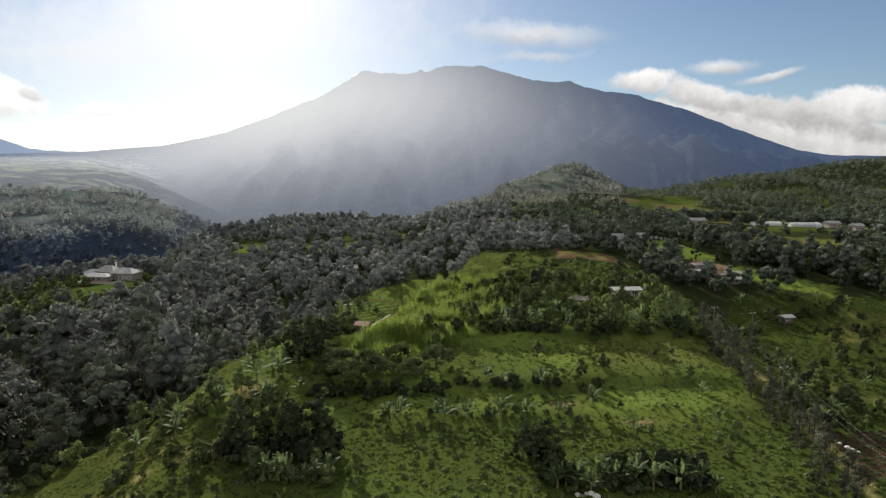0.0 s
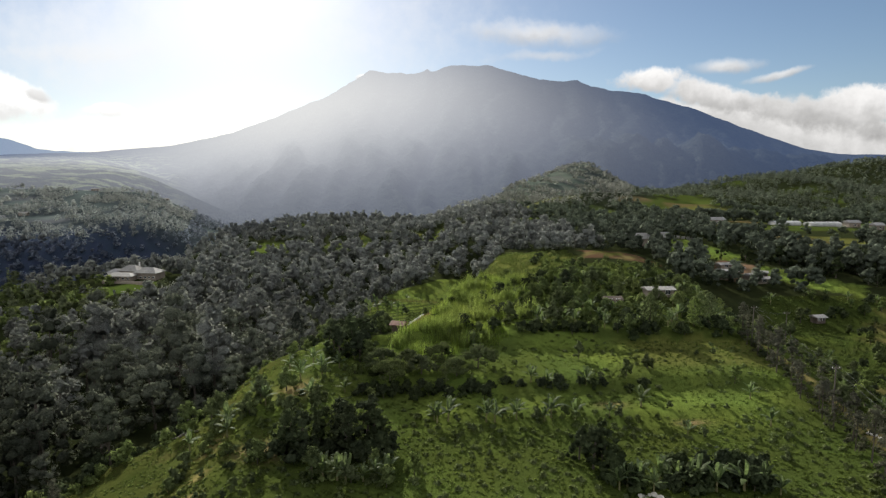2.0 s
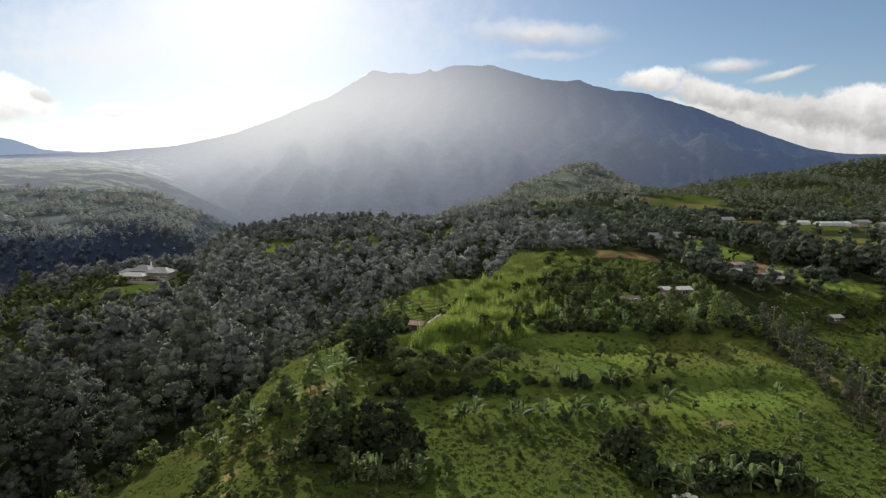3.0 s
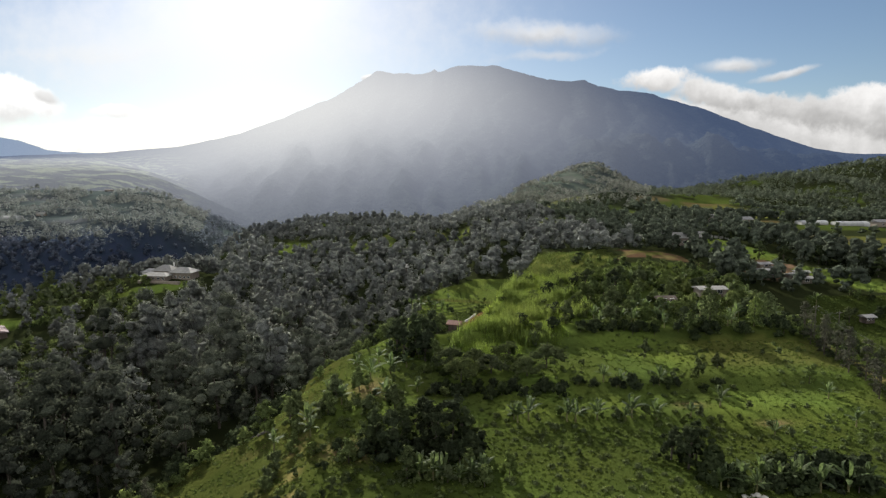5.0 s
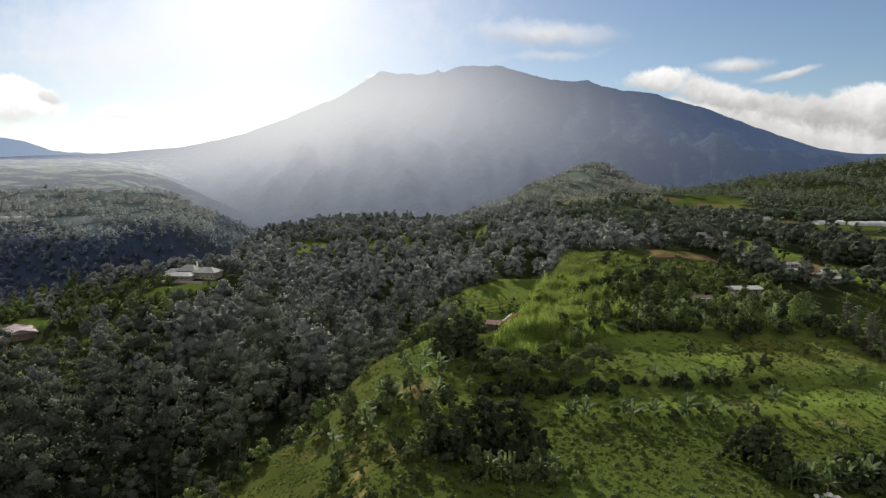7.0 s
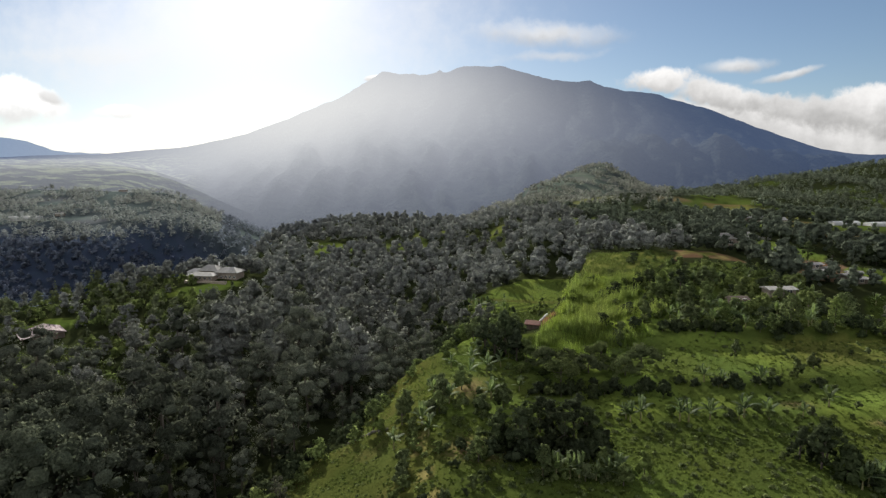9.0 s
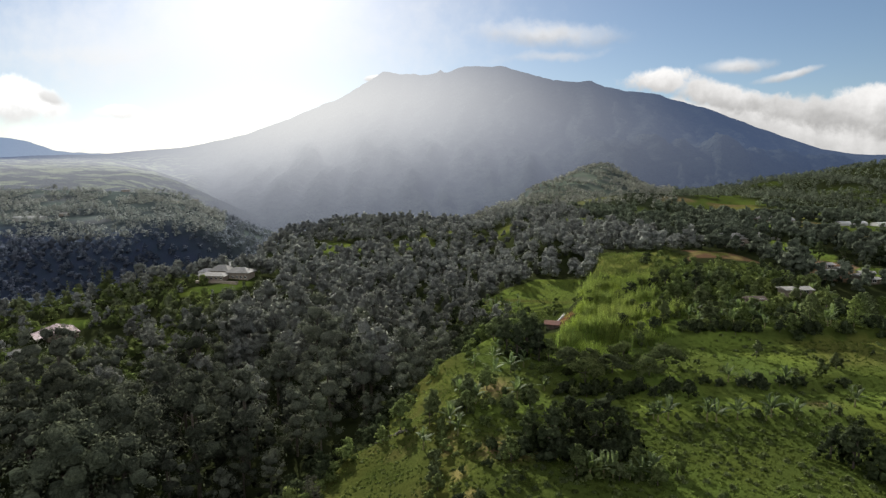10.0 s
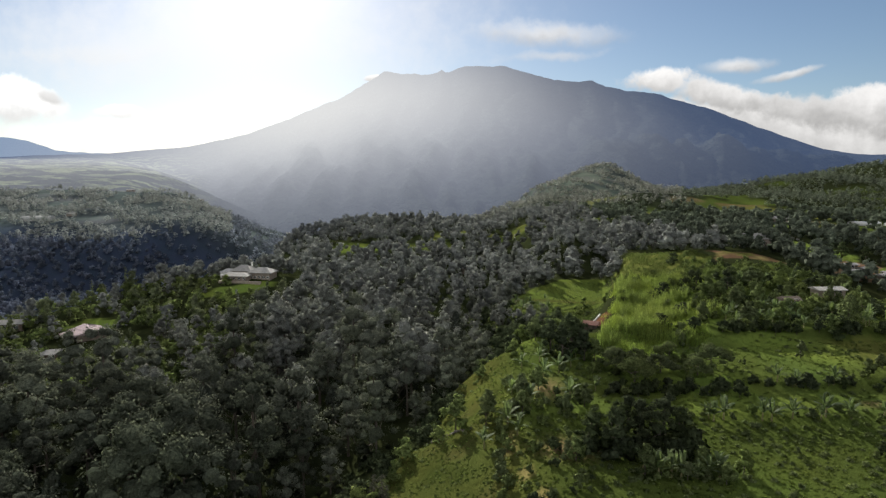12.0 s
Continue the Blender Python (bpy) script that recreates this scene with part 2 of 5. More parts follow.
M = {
    # woods step paler and bluer with distance: haze painted into the leaf colour
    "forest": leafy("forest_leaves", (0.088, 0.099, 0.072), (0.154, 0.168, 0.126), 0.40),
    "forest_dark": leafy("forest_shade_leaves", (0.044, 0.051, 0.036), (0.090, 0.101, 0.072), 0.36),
    "forest_pale": leafy("forest_hazed_leaves", (0.176, 0.185, 0.168), (0.245, 0.256, 0.232), 0.46),
    "far": leafy("far_wood_hazed_leaves", (0.186, 0.195, 0.186), (0.245, 0.256, 0.242), 0.46, grain=1.3),
    # less hazed eastern copy, with a little blue painted in for distance
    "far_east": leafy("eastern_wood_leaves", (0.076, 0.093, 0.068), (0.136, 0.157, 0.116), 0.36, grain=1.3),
    "faint": leafy("plateau_wood_hazed_leaves", (0.235, 0.250, 0.256), (0.275, 0.292, 0.296), 0.46, uneven=0.15, grain=0.6),
    # the blue here is the gorge's haze and shade, put into the leaves
    "gorge": leafy("gorge_wood_hazed_leaves", (0.135, 0.158, 0.215), (0.175, 0.200, 0.262), 0.46, grain=0.8),
    "farther": leafy("distant_wood_hazed_leaves", (0.200, 0.216, 0.224), (0.245, 0.262, 0.268), 0.46, grain=0.8),
    "orchard": leafy("orchard_leaves", (0.088, 0.106, 0.058), (0.190, 0.215, 0.120), 0.42),
    "garden": leafy("garden_leaves", (0.074, 0.098, 0.034), (0.160, 0.200, 0.072), 0.36),
    "dark": leafy("dark_leaves", (0.030, 0.041, 0.021), (0.066, 0.084, 0.040), 0.28),
    "mid": leafy("spreading_tree_leaves", (0.054, 0.070, 0.032), (0.108, 0.132, 0.056), 0.32),
    "airy": leafy("airy_leaves", (0.066, 0.068, 0.048), (0.120, 0.122, 0.088), 0.40),
    "conifer": leafy("conifer_needles", (0.042, 0.050, 0.040), (0.086, 0.096, 0.076), 0.30),
    "banana": leafy("banana_leaf", (0.062, 0.090, 0.034), (0.125, 0.162, 0.066), 0.46, 0.10, rounded=False),
    "grass": leafy("grass_blades", (0.062, 0.090, 0.020), (0.128, 0.170, 0.036), 0.45, 0.04),
    "cane": leafy("tall_grass_blades", (0.190, 0.265, 0.055), (0.340, 0.430, 0.110), 0.50, 0.04),
    "crop": leafy("crop_leaves", (0.06, 0.11, 0.04), (0.12, 0.18, 0.08), 0.35, 0.1),
    "bark": plain("bark", (0.05, 0.04, 0.03), (0.11, 0.09, 0.07), 1.5, 0.9, 0, 0.6, 0.04, (1, 1, 0.25)),
    "stem": plain("banana_stem", (0.12, 0.13, 0.04), (0.22, 0.18, 0.09), 2.0, 0.7),
    "soil": plain("soil", (0.20, 0.115, 0.07), (0.32, 0.20, 0.13), 0.6, 0.95, 0, 0.6, 0.1),
    "white_wall": plain("limewashed_wall", (0.66, 0.64, 0.60), (0.80, 0.79, 0.75), 0.5, 0.8, 0, 0.1),
    "tan_wall": plain("tan_wall", (0.20, 0.165, 0.13), (0.28, 0.235, 0.19), 0.6, 0.85),
    "wood": plain("weathered_board", (0.075, 0.055, 0.042), (0.15, 0.115, 0.09), 1.0, 0.85, 0, 0.3, 0.02, (1, 1, 0.15)),
    "zinc": plain("zinc_sheet", (0.20, 0.195, 0.19), (0.32, 0.31, 0.30), 0.7, 0.75, 0.0, 0.1),
    "tile_grey": plain("grey_roof_sheet", (0.19, 0.185, 0.17), (0.29, 0.28, 0.26), 0.8, 0.85, 0.0, 0.2),
    "roof_pink": plain("faded_mauve_roof", (0.26, 0.19, 0.195), (0.36, 0.28, 0.285), 0.6, 0.85, 0.0, 0.1),
    "roof_red": plain("rust_red_roof", (0.15, 0.065, 0.045), (0.23, 0.105, 0.075), 0.8, 0.7),
    "film": plain("greenhouse_film", (0.34, 0.34, 0.33), (0.46, 0.46, 0.44), 0.4, 0.45, 0, 0.1),
    "glass": plain("dark_window_glass", (0.03, 0.035, 0.04), (0.06, 0.065, 0.07), 0.5, 0.15, 0.0, 0.02),
    "concrete": plain("stained_concrete", (0.26, 0.25, 0.23), (0.40, 0.385, 0.36), 1.0, 0.9, 0, 0.3),
    "stone": plain("pale_stone", (0.36, 0.34, 0.30), (0.54, 0.52, 0.47), 1.5, 0.9, 0, 0.5, 0.05),
    "field_stone": plain("field_stone", (0.10, 0.09, 0.075), (0.21, 0.19, 0.16), 1.5, 0.95, 0, 0.6, 0.05),
    "pole": plain("pole_wood", (0.07, 0.06, 0.05), (0.14, 0.12, 0.10), 1.0, 0.9, 0, 0.3, 0.02, (1, 1, 0.1)),
    "wire": plain("wire", (0.10, 0.10, 0.10), (0.18, 0.18, 0.17), 1.0, 0.7, 0.0),
    "ground": ground_material(),
    # second colour: the emitted haze, last number its strength
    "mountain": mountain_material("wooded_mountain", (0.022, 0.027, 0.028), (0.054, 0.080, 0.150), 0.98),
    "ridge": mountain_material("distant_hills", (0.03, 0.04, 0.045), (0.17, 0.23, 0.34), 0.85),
}

# ---- terrain ----
def smooth(a, b, v):
    s = np.clip((np.asarray(v, float) - a) / (b - a), 0, 1)
    return s * s * (3 - 2 * s)


def bump(x, y, cx, cy, sx, sy):
    return np.exp(-((x - cx) / sx) ** 2 - ((y - cy) / sy) ** 2)


def waves(x, y, size, seed=0.0):
    """Cheap rolling unevenness between -1 and 1."""
    a, b = x / size + seed, y / size + seed * 1.7
    return (np.sin(1.7 * a + 1.3 * np.sin(b * 0.9)) + np.sin(2.1 * b + 1.1 * np.sin(a * 1.3 + 2))
            + 0.6 * np.sin(3.7 * a - 2.9 * b + seed) + 0.4 * np.sin(6.1 * b + 4.3 * a)) / 3.0


def field_edge(y):
    """The western edge of the cultivated spur, above the wooded valley."""
    line = np.interp(y, [40, 75, 95, 115, 140, 165, 200, 235, 300], [-76, -72, -64, -55, -42, -37, -42, -24, -8])
    return line + 1.6 * np.sin(np.asarray(y) / 5.2) + 0.9 * np.sin(np.asarray(y) / 2.3 + 1)


def cane_edge(y):
    """Where the cane ridge drops to the garden shelf on its western side."""
    return np.interp(y, [120, 140, 157, 180, 210, 235, 270], [-24, -19.5, -15.5, -6, 5, 11, 18])


def ground_height(x, y):
    x, y = np.asarray(x, float), np.asarray(y, float)
    # the spur the fields lie on
    top = np.interp(y, [-200, 60, 90, 110, 135, 160, 185, 225, 300, 380, 460, 560, 700, 1000, 1500, 4800],
                    [0, 6.5, 7.8, 9.6, 11.8, 13.5, 16, 19, 16, 15, 17, 20, -10, -60, -100, -130])
    top = top + 1.2 * bump(x, y, 48, 175, 26, 34) + 2.5 * bump(x, y, 45, 222, 22, 18)
    # the garden shelf below the cane ridge
    shelf = smooth(4, -6, x - cane_edge(y)) * smooth(130, 148, y) * (1 - smooth(250, 290, y))
    top = top * (1 - shelf) + shelf * np.interp(y, [140, 148, 165, 185, 205, 235, 290], [10, 9.3, 8.0, 6.5, 5.8, 8.0, 10])
    # the western strips lean down towards the valley
    top = top - 5.5 * smooth(-40, -62, x) * (1 - smooth(116, 138, y))
    # terraces across the field
    for line, rise in ((98, 0.9), (110, 1.7), (136, 2.3)):
        near = smooth(-45, -20, x) * (1 - smooth(50, 70, x)) * np.exp(-((y - line) / 12) ** 2)
        top = top + rise * near * np.tanh((y - line - 0.03 * x + 1.2 * np.sin(x / 9)) / 1.2) * 0.5
    # the wooded valley to the west
    floor = np.interp(y, [-200, 60, 100, 160, 220, 300, 400, 480, 560, 700, 1000, 1500, 4800],
                      [-10, -6, -5, -5, -3, 0, 6, 10, 8, -20, -65, -100, -130])
    floor = floor - 4 * smooth(-110, -190, x) * (1 - smooth(190, 250, y)) + 6.5 * bump(x, y, -148, 262, 40, 26)
    west = smooth(9, -16, x - field_edge(y))
    z = top * (1 - west) + floor * west
    # the eastern hollow
    hollow = np.interp(y, [-200, 60, 100, 150, 180, 200, 215, 235, 260, 340, 400, 600, 900, 1400, 2000, 4800],
                       [0, 3, 3.5, 1.5, 1.5, 7.0, 9.5, 12.5, 14, 15, 14, 10, 0, 0, -20, -130])
    east = smooth(50, 92, x - 0.03 * y)
    z = z * (1 - east) + hollow * east
    z = z + 3.5 * bump(x, y, 235, 392, 50, 30) + 7 * bump(x, y, 125, 345, 55, 60) + 4 * bump(x, y, 90, 275, 30, 30)
    # gorge behind the villa's rise, and the plateau past it
    rim_x = np.interp(y, [120, 200, 290, 350, 450, 560, 800], [-310, -238, -172, -160, -164, -150, -60])
    gorge = smooth(130, 200, y) * smooth(0, 60, rim_x - x) * (1 - smooth(900, 1300, y))
    z = z * (1 - gorge) - 62 * gorge
    past = (x + 434) * -0.79 + (y - 586) * 0.61
    beyond = smooth(-85, 8, past + 10 * waves(x, y, 45, 1.7)) * smooth(-0.30, -0.58, x / np.maximum(y, 60)) * (1 - smooth(2600, 3600, y)) * smooth(380, 450, y)
    z = z * (1 - beyond) + beyond * (np.interp(y, [400, 560, 620, 690, 900, 1080, 1200, 1500, 3600], [-34, -28, -18, -7, 14, 26, 20, 0, -40]))
    # a long spur and the eastern foothills
    off = (x - 88 - (y - 857) * 0.30) / (48 + 0.052 * y)
    arm = np.exp(-off * off) * smooth(520, 760, y) * (1 - smooth(2050, 2500, y))
    z = z * (1 - arm) + arm * (15 + (y - 857) * 0.063)
    z = z + 22 * bump(x, y, 215, 690, 150, 90) + 98 * bump(x, y, 1180, 1520, 420, 290) + 46 * bump(x, y, 480, 890, 170, 150)
    # rolling knolls of the middle distance
    far = smooth(250, 600, y)
    z = z + far * (6 * waves(x, y, 120, 0.4) + 3.5 * waves(x, y, 47, 2.1))
    near = 1 - smooth(150, 400, np.abs(y))
    z = z + near * (0.22 * waves(x, y, 9, 1.0) + 0.05 * waves(x, y, 3.1, 3.0))
    return z


# ---- helpers for meshes ----
def mesh_of(name, verts, faces, mat=None, smooth_faces=False):
    lit = None
    if isinstance(verts, np.ndarray) and verts.shape[1] == 6:
        verts, lit = verts[:, :3], verts[:, 3:]
    me = bpy.data.meshes.new(name)
    me.from_pydata([tuple(v) for v in verts] if not isinstance(verts, np.ndarray) else verts.tolist(), [], faces if isinstance(faces, list) else faces.tolist())
    if mat:
        me.materials.append(M[mat])
    if smooth_faces:
        me.polygons.foreach_set("use_smooth", [True] * len(me.polygons))
    if lit is not None:
        me.attributes.new("clump", "FLOAT_VECTOR", "POINT").data.foreach_set("vector", lit.ravel().astype(np.float32))
    me.update()
    return me


def part(name, data, mat, parent, label="", at=None):
    """A mesh (or bmesh) as one part of a thing or of a part."""
    if isinstance(data, bmesh.types.BMesh):
        me = bpy.data.meshes.new(name)
        data.to_mesh(me)
        data.free()
        me.materials.append(M[mat])
        data = me
    ob = new(name, data)
    ob.parent = parent
    if at is not None:
        ob.matrix_basis = at
    if label:
        ob["label"] = label
    return ob


def thing(name, label, category, group="", at=None):
    ob = new(name)
    ob.empty_display_size = 0.5
    if at is not None:
        ob.matrix_basis = at
    return tagged(ob, label, category, group)


def box(bm, x0, x1, y0, y1, z0, z1, bevel=0.0):
    m = Matrix.LocRotScale(((x0 + x1) / 2, (y0 + y1) / 2, (z0 + z1) / 2), None, (x1 - x0, y1 - y0, z1 - z0))
    made = bmesh.ops.create_cube(bm, size=1.0, matrix=m)
    if bevel:
        edges = {e for v in made["verts"] for e in v.link_edges}
        bmesh.ops.bevel(bm, geom=list(edges), offset=bevel, segments=1, affect="EDGES")
    return bm


def boxed(*sizes, bevel=0.0):
    return box(bmesh.new(), *sizes, bevel=bevel)


def tube(points, radii, sides=6):
    """Rings along a line of points, as (verts, quads)."""
    pts = [Vector(p) for p in points]
    verts, faces = [], []
    for i, p in enumerate(pts):
        way = (pts[min(i + 1, len(pts) - 1)] - pts[max(i - 1, 0)]).normalized()
        a = way.orthogonal().normalized()
        b = way.cross(a)
        for k in range(sides):
            ang = 2 * math.pi * k / sides
            verts.append(tuple(p + (a * math.cos(ang) + b * math.sin(ang)) * radii[i]))
    for i in range(len(pts) - 1):
        for k in range(sides):
            n = (k + 1) % sides
            faces.append((i * sides + k, i * sides + n, (i + 1) * sides + n, (i + 1) * sides + k))
    return verts, faces


def joined(pieces):
    verts, faces = [], []
    for v, f in pieces:
        base = len(verts)
        verts += v
        faces += [tuple(i + base for i in q) for q in f]
    return verts, faces


def cards(rng, centres, outward, width, length, droop=0.25, tumble=0.42, clump=None):
    """Leaf sprays: small folded rhombs that face about outward, each with the direction of its clump."""
    n = len(centres)
    nor = outward + rng.normal(0, tumble, (n, 3))
    nor /= np.linalg.norm(nor, axis=1)[:, None] + 1e-9
    side = np.cross(nor, rng.normal(0, 1, (n, 3)))
    side /= np.linalg.norm(side, axis=1)[:, None] + 1e-9
    tip = np.cross(nor, side)
    w = (width * rng.uniform(0.6, 1.3, n))[:, None] / 2
    l = (length * rng.uniform(0.6, 1.3, n))[:, None] / 2
    v = np.empty((n, 4, 3))
    v[:, 0] = centres - tip * l
    v[:, 1] = centres + side * w + nor * w * 0.3
    v[:, 2] = centres + tip * l - nor * l * droop
    v[:, 3] = centres - side * w + nor * w * 0.3
    lit = (outward if clump is None else clump) + 0.17 * nor
    lit = lit / (np.linalg.norm(lit, axis=1)[:, None] + 1e-9)
    v = np.concatenate([v.reshape(-1, 3), np.repeat(lit, 4, axis=0)], 1)
    return v, np.arange(n * 4).reshape(-1, 4)


def ball_points(rng, n):
    p = rng.normal(0, 1, (n, 3))
    return p / np.linalg.norm(p, axis=1)[:, None]


def crown_cards(rng, lobes, per_lobe, width, length, tumble=0.42):
    """Sprays over the outside of many lobes (x, y, z, radius), denser above."""
    cs, ns = [], []
    for x, y, z, r in lobes:
        d = ball_points(rng, per_lobe)
        d[:, 2] = np.where(d[:, 2] < -0.35, -d[:, 2], d[:, 2])
        cs.append(np.array((x, y, z)) + d * (r * rng.uniform(0.60, 1.25, (per_lobe, 1))) * (1, 1, 0.85))
        ns.append(d + (0, 0, 0.3))
    cs, ns = np.concatenate(cs), np.concatenate(ns)
    whole = cs - (np.array([l[:3] for l in lobes]).mean(axis=0) - (0, 0, 0.5))
    whole /= np.linalg.norm(whole, axis=1)[:, None] + 1e-9
    return cards(rng, cs, ns, width, length, 0.25, tumble, 0.36 * ns + 0.75 * whole)


CUBE = np.array([(x, y, z) for z in (-1, 0, 1) for y in (-1, 0, 1) for x in (-1, 0, 1)], float)


def ball_quads(fine):
    """Corners on a unit ball and quads: 24 of them, or 6 for what is far."""
    grid = {tuple(p): i for i, p in enumerate(CUBE)}
    quads, step = [], (1 if fine else 2)
    for axis in range(3):
        for side in (-1, 1):
            for a in range(-1, 1, step):
                for b in range(-1, 1, step):
                    ring = []
                    for da, db in ((0, 0), (step, 0), (step, step), (0, step)):
                        p = [0, 0, 0]
                        p[axis], p[(axis + 1) % 3], p[(axis + 2) % 3] = side, a + da, b + db
                        ring.append(grid[tuple(float(c) for c in p)])
                    quads.append(ring if side > 0 else ring[::-1])
    used = sorted({i for q in quads for i in q})
    v = CUBE[used] / np.linalg.norm(CUBE[used], axis=1)[:, None]
    return v, np.array([[used.index(i) for i in q] for q in quads])


def lumps(rng, lobes, size=1.0, fine=True, rough=0.2):
    """Uneven leafy clumps, one for each lobe, lit as parts of one round crown."""
    ball, quads = ball_quads(fine)
    middle = np.array([l[:3] for l in lobes]).mean(axis=0) - (0, 0, 0.5)
    vs, fs = [], []
    for k, (x, y, z, r) in enumerate(lobes):
        a, b = rng.uniform(0, 6.28, 2)
        turn = np.array(Euler((a, b, a + b)).to_matrix())
        d = ball @ turn.T
        p = np.array((x, y, z)) + d * (r * size * rng.uniform(1 - rough, 1 + rough, (len(d), 1))) * (1, 1, 0.85)
        whole = p - middle
        whole /= np.linalg.norm(whole, axis=1)[:, None] + 1e-9
        lit = 0.42 * d + 0.7 * whole + (0, 0, 0.12)
        lit /= np.linalg.norm(lit, axis=1)[:, None] + 1e-9
        vs.append(np.concatenate([p, lit], 1))
        fs.append(quads + k * len(d))
    return np.concatenate(vs), np.concatenate(fs)


def crown(rng, lobes, per_lobe, card, core=0.84, tumble=0.42, fine=False):
    """Leafy clumps with sprays standing out of them."""
    return merged([lumps(rng, lobes, core, fine), crown_cards(rng, lobes, per_lobe, card, card * 1.25, tumble)])


def broadleaf_lobes(rng, height, radius, low=0.38, count=15):
    lobes = [(0, 0, height * 0.72, radius * 0.5), (0, 0, height * 0.5, radius * 0.55)]
    size = math.sqrt(15.0 / max(count, 15))
    for i in range(count):
        a, h = rng.uniform(0, 2 * math.pi), rng.uniform(low, 0.93)
        reach = radius * (0.80 - 0.75 * max(0.0, (h - 0.60) / 0.40)) * rng.uniform(0.55, 1.05)
        lobes.append((reach * math.cos(a), reach * math.sin(a), height * h, radius * size * rng.uniform(0.26, 0.46)))
    return lobes


def trunk_of(rng, height, thick, lobes, limbs=6):
    lean = rng.normal(0, 0.02 * height, 2)
    line = [(0, 0, -0.6), (0.1 * lean[0], 0.1 * lean[1], height * 0.2), (0.6 * lean[0], 0.6 * lean[1], height * 0.5), (lean[0], lean[1], height * 0.78)]
    pieces = [tube(line, [thick * 1.35, thick, thick * 0.7, thick * 0.25], 6)]
    for x, y, z, r in lobes[1:limbs + 1]:
        start = Vector((0.4 * lean[0], 0.4 * lean[1], height * rng.uniform(0.28, 0.5)))
        mid = start.lerp(Vector((x, y, z)), 0.5) + Vector((0, 0, -0.06 * height))
        pieces.append(tube([start, mid, (x, y, z)], [thick * 0.5, thick * 0.32, thick * 0.1], 4))
    return joined(pieces)


def merged(clouds):
    """Many (verts, quads) arrays as one."""
    vs, fs, base = [], [], 0
    for v, f in clouds:
        vs.append(v)
        fs.append(f + base)
        base += len(v)
    return np.concatenate(vs), np.concatenate(fs)


def placed(v, x, y, z, scale, turn):
    c, s = math.cos(turn) * scale, math.sin(turn) * scale
    out = [v[:, 0] * c - v[:, 1] * s + x, v[:, 0] * s + v[:, 1] * c + y, v[:, 2] * scale + z]
    if v.shape[1] == 6:
        c, s = c / scale, s / scale
        out += [v[:, 3] * c - v[:, 4] * s, v[:, 3] * s + v[:, 4] * c, v[:, 5]]
    return np.stack(out, 1)


def inside(x, y, poly):
    """Which points lie within a polygon of the plan."""
    x, y = np.asarray(x, float), np.asarray(y, float)
    hit = np.zeros(x.shape, bool)
    for (ax, ay), (bx, by) in zip(poly, poly[1:] + poly[:1]):
        hit ^= ((ay > y) != (by > y)) & (x < (bx - ax) * (y - ay) / (by - ay + 1e-12) + ax)
    return hit


def scatter(rng, x0, x1, y0, y1, gap, keep):
    """Uneven planting on about one plant per gap x gap."""
    gx, gy = np.meshgrid(np.arange(x0, x1, gap), np.arange(y0, y1, gap))
    px = (gx + rng.uniform(-0.42, 0.42, gx.shape) * gap).ravel()
    py = (gy + rng.uniform(-0.42, 0.42, gy.shape) * gap).ravel()
    ok = keep(px, py)
    return px[ok], py[ok]


def zone(x, y, poly, sway=1.6):
    """A polygon of the plan with a natural, wandering edge."""
    return inside(x + sway * waves(x, y, 5.5, 8.1), y + sway * waves(x, y, 6.5, 3.7), poly)


# ---- plan of the land: zones ----
def hedge_x(y):
    """The tree row on the field's eastern side."""
    return np.interp(y, [40, 75, 88, 106, 137], [50, 53, 56.5, 58.5, 63])


CANE = [(-21, 129), (-6, 126), (6, 137), (15, 150), (22, 175), (29, 203), (39, 213), (37, 228), (18, 240), (8, 226), (2, 208), (-4, 186), (-10, 160), (-16, 144)]
DENSE = [(4, 138), (64, 137), (76, 160), (82, 200), (70, 210), (40, 206), (24, 198), (13, 176), (9, 152)]
GARDEN = [(-38, 184), (-37, 208), (-24, 222), (-12, 238), (6, 238), (3, 214), (-5, 192), (-11, 172), (-18, 164), (-28, 168)]
BARE = [(39, 211), (58, 213), (72, 217), (66, 229), (46, 227)]
RUST = [(-21, 146.5), (-14.4, 158.5), (-11.4, 157.5), (-17.2, 145.5)]
LAWNS = [
    [(86, 258), (97, 287), (110, 280), (120, 254), (112, 244), (98, 250)],
    [(110, 228), (121, 240), (146, 214), (140, 202), (128, 212)],
    [(-163, 238), (-158, 247), (-146, 252), (-137, 256), (-134, 251), (-141, 243), (-152, 238)],
    [(-206, 208), (-194, 222), (-182, 216), (-190, 206)],
    [(-176, 160), (-158, 170), (-150, 164), (-162, 154)],
    [(118, 330), (150, 352), (176, 338), (150, 322)],
]
PATCHES = [
    [(-66, 62), (-49, 60), (-47.5, 86), (-50, 95), (-52, 97), (-60, 98.3), (-63.5, 90)],
    [(-59.3, 100.5), (-51.2, 99.2), (-49.5, 103), (-46, 107), (-43.8, 112), (-43, 121), (-48, 120), (-54, 111)],
]
CABBAGES = [(59, 80), (64.5, 93), (79, 100.5), (86, 96), (72, 80)]
VILLAGE = [(92, 228), (106, 245), (120, 242), (112, 222), (98, 220)]


def plots(x, y, size=38.0):
    """A random number for each farm plot of an uneven patchwork."""
    i = np.floor((x + 9 * waves(x, y, 31, 1.0) + 0.25 * y) / size)
    j = np.floor((y + 7 * waves(x, y, 27, 2.0)) / (size * 0.8))
    h = np.sin(i * 127.1 + j * 311.7) * 43758.5453
    return h - np.floor(h)


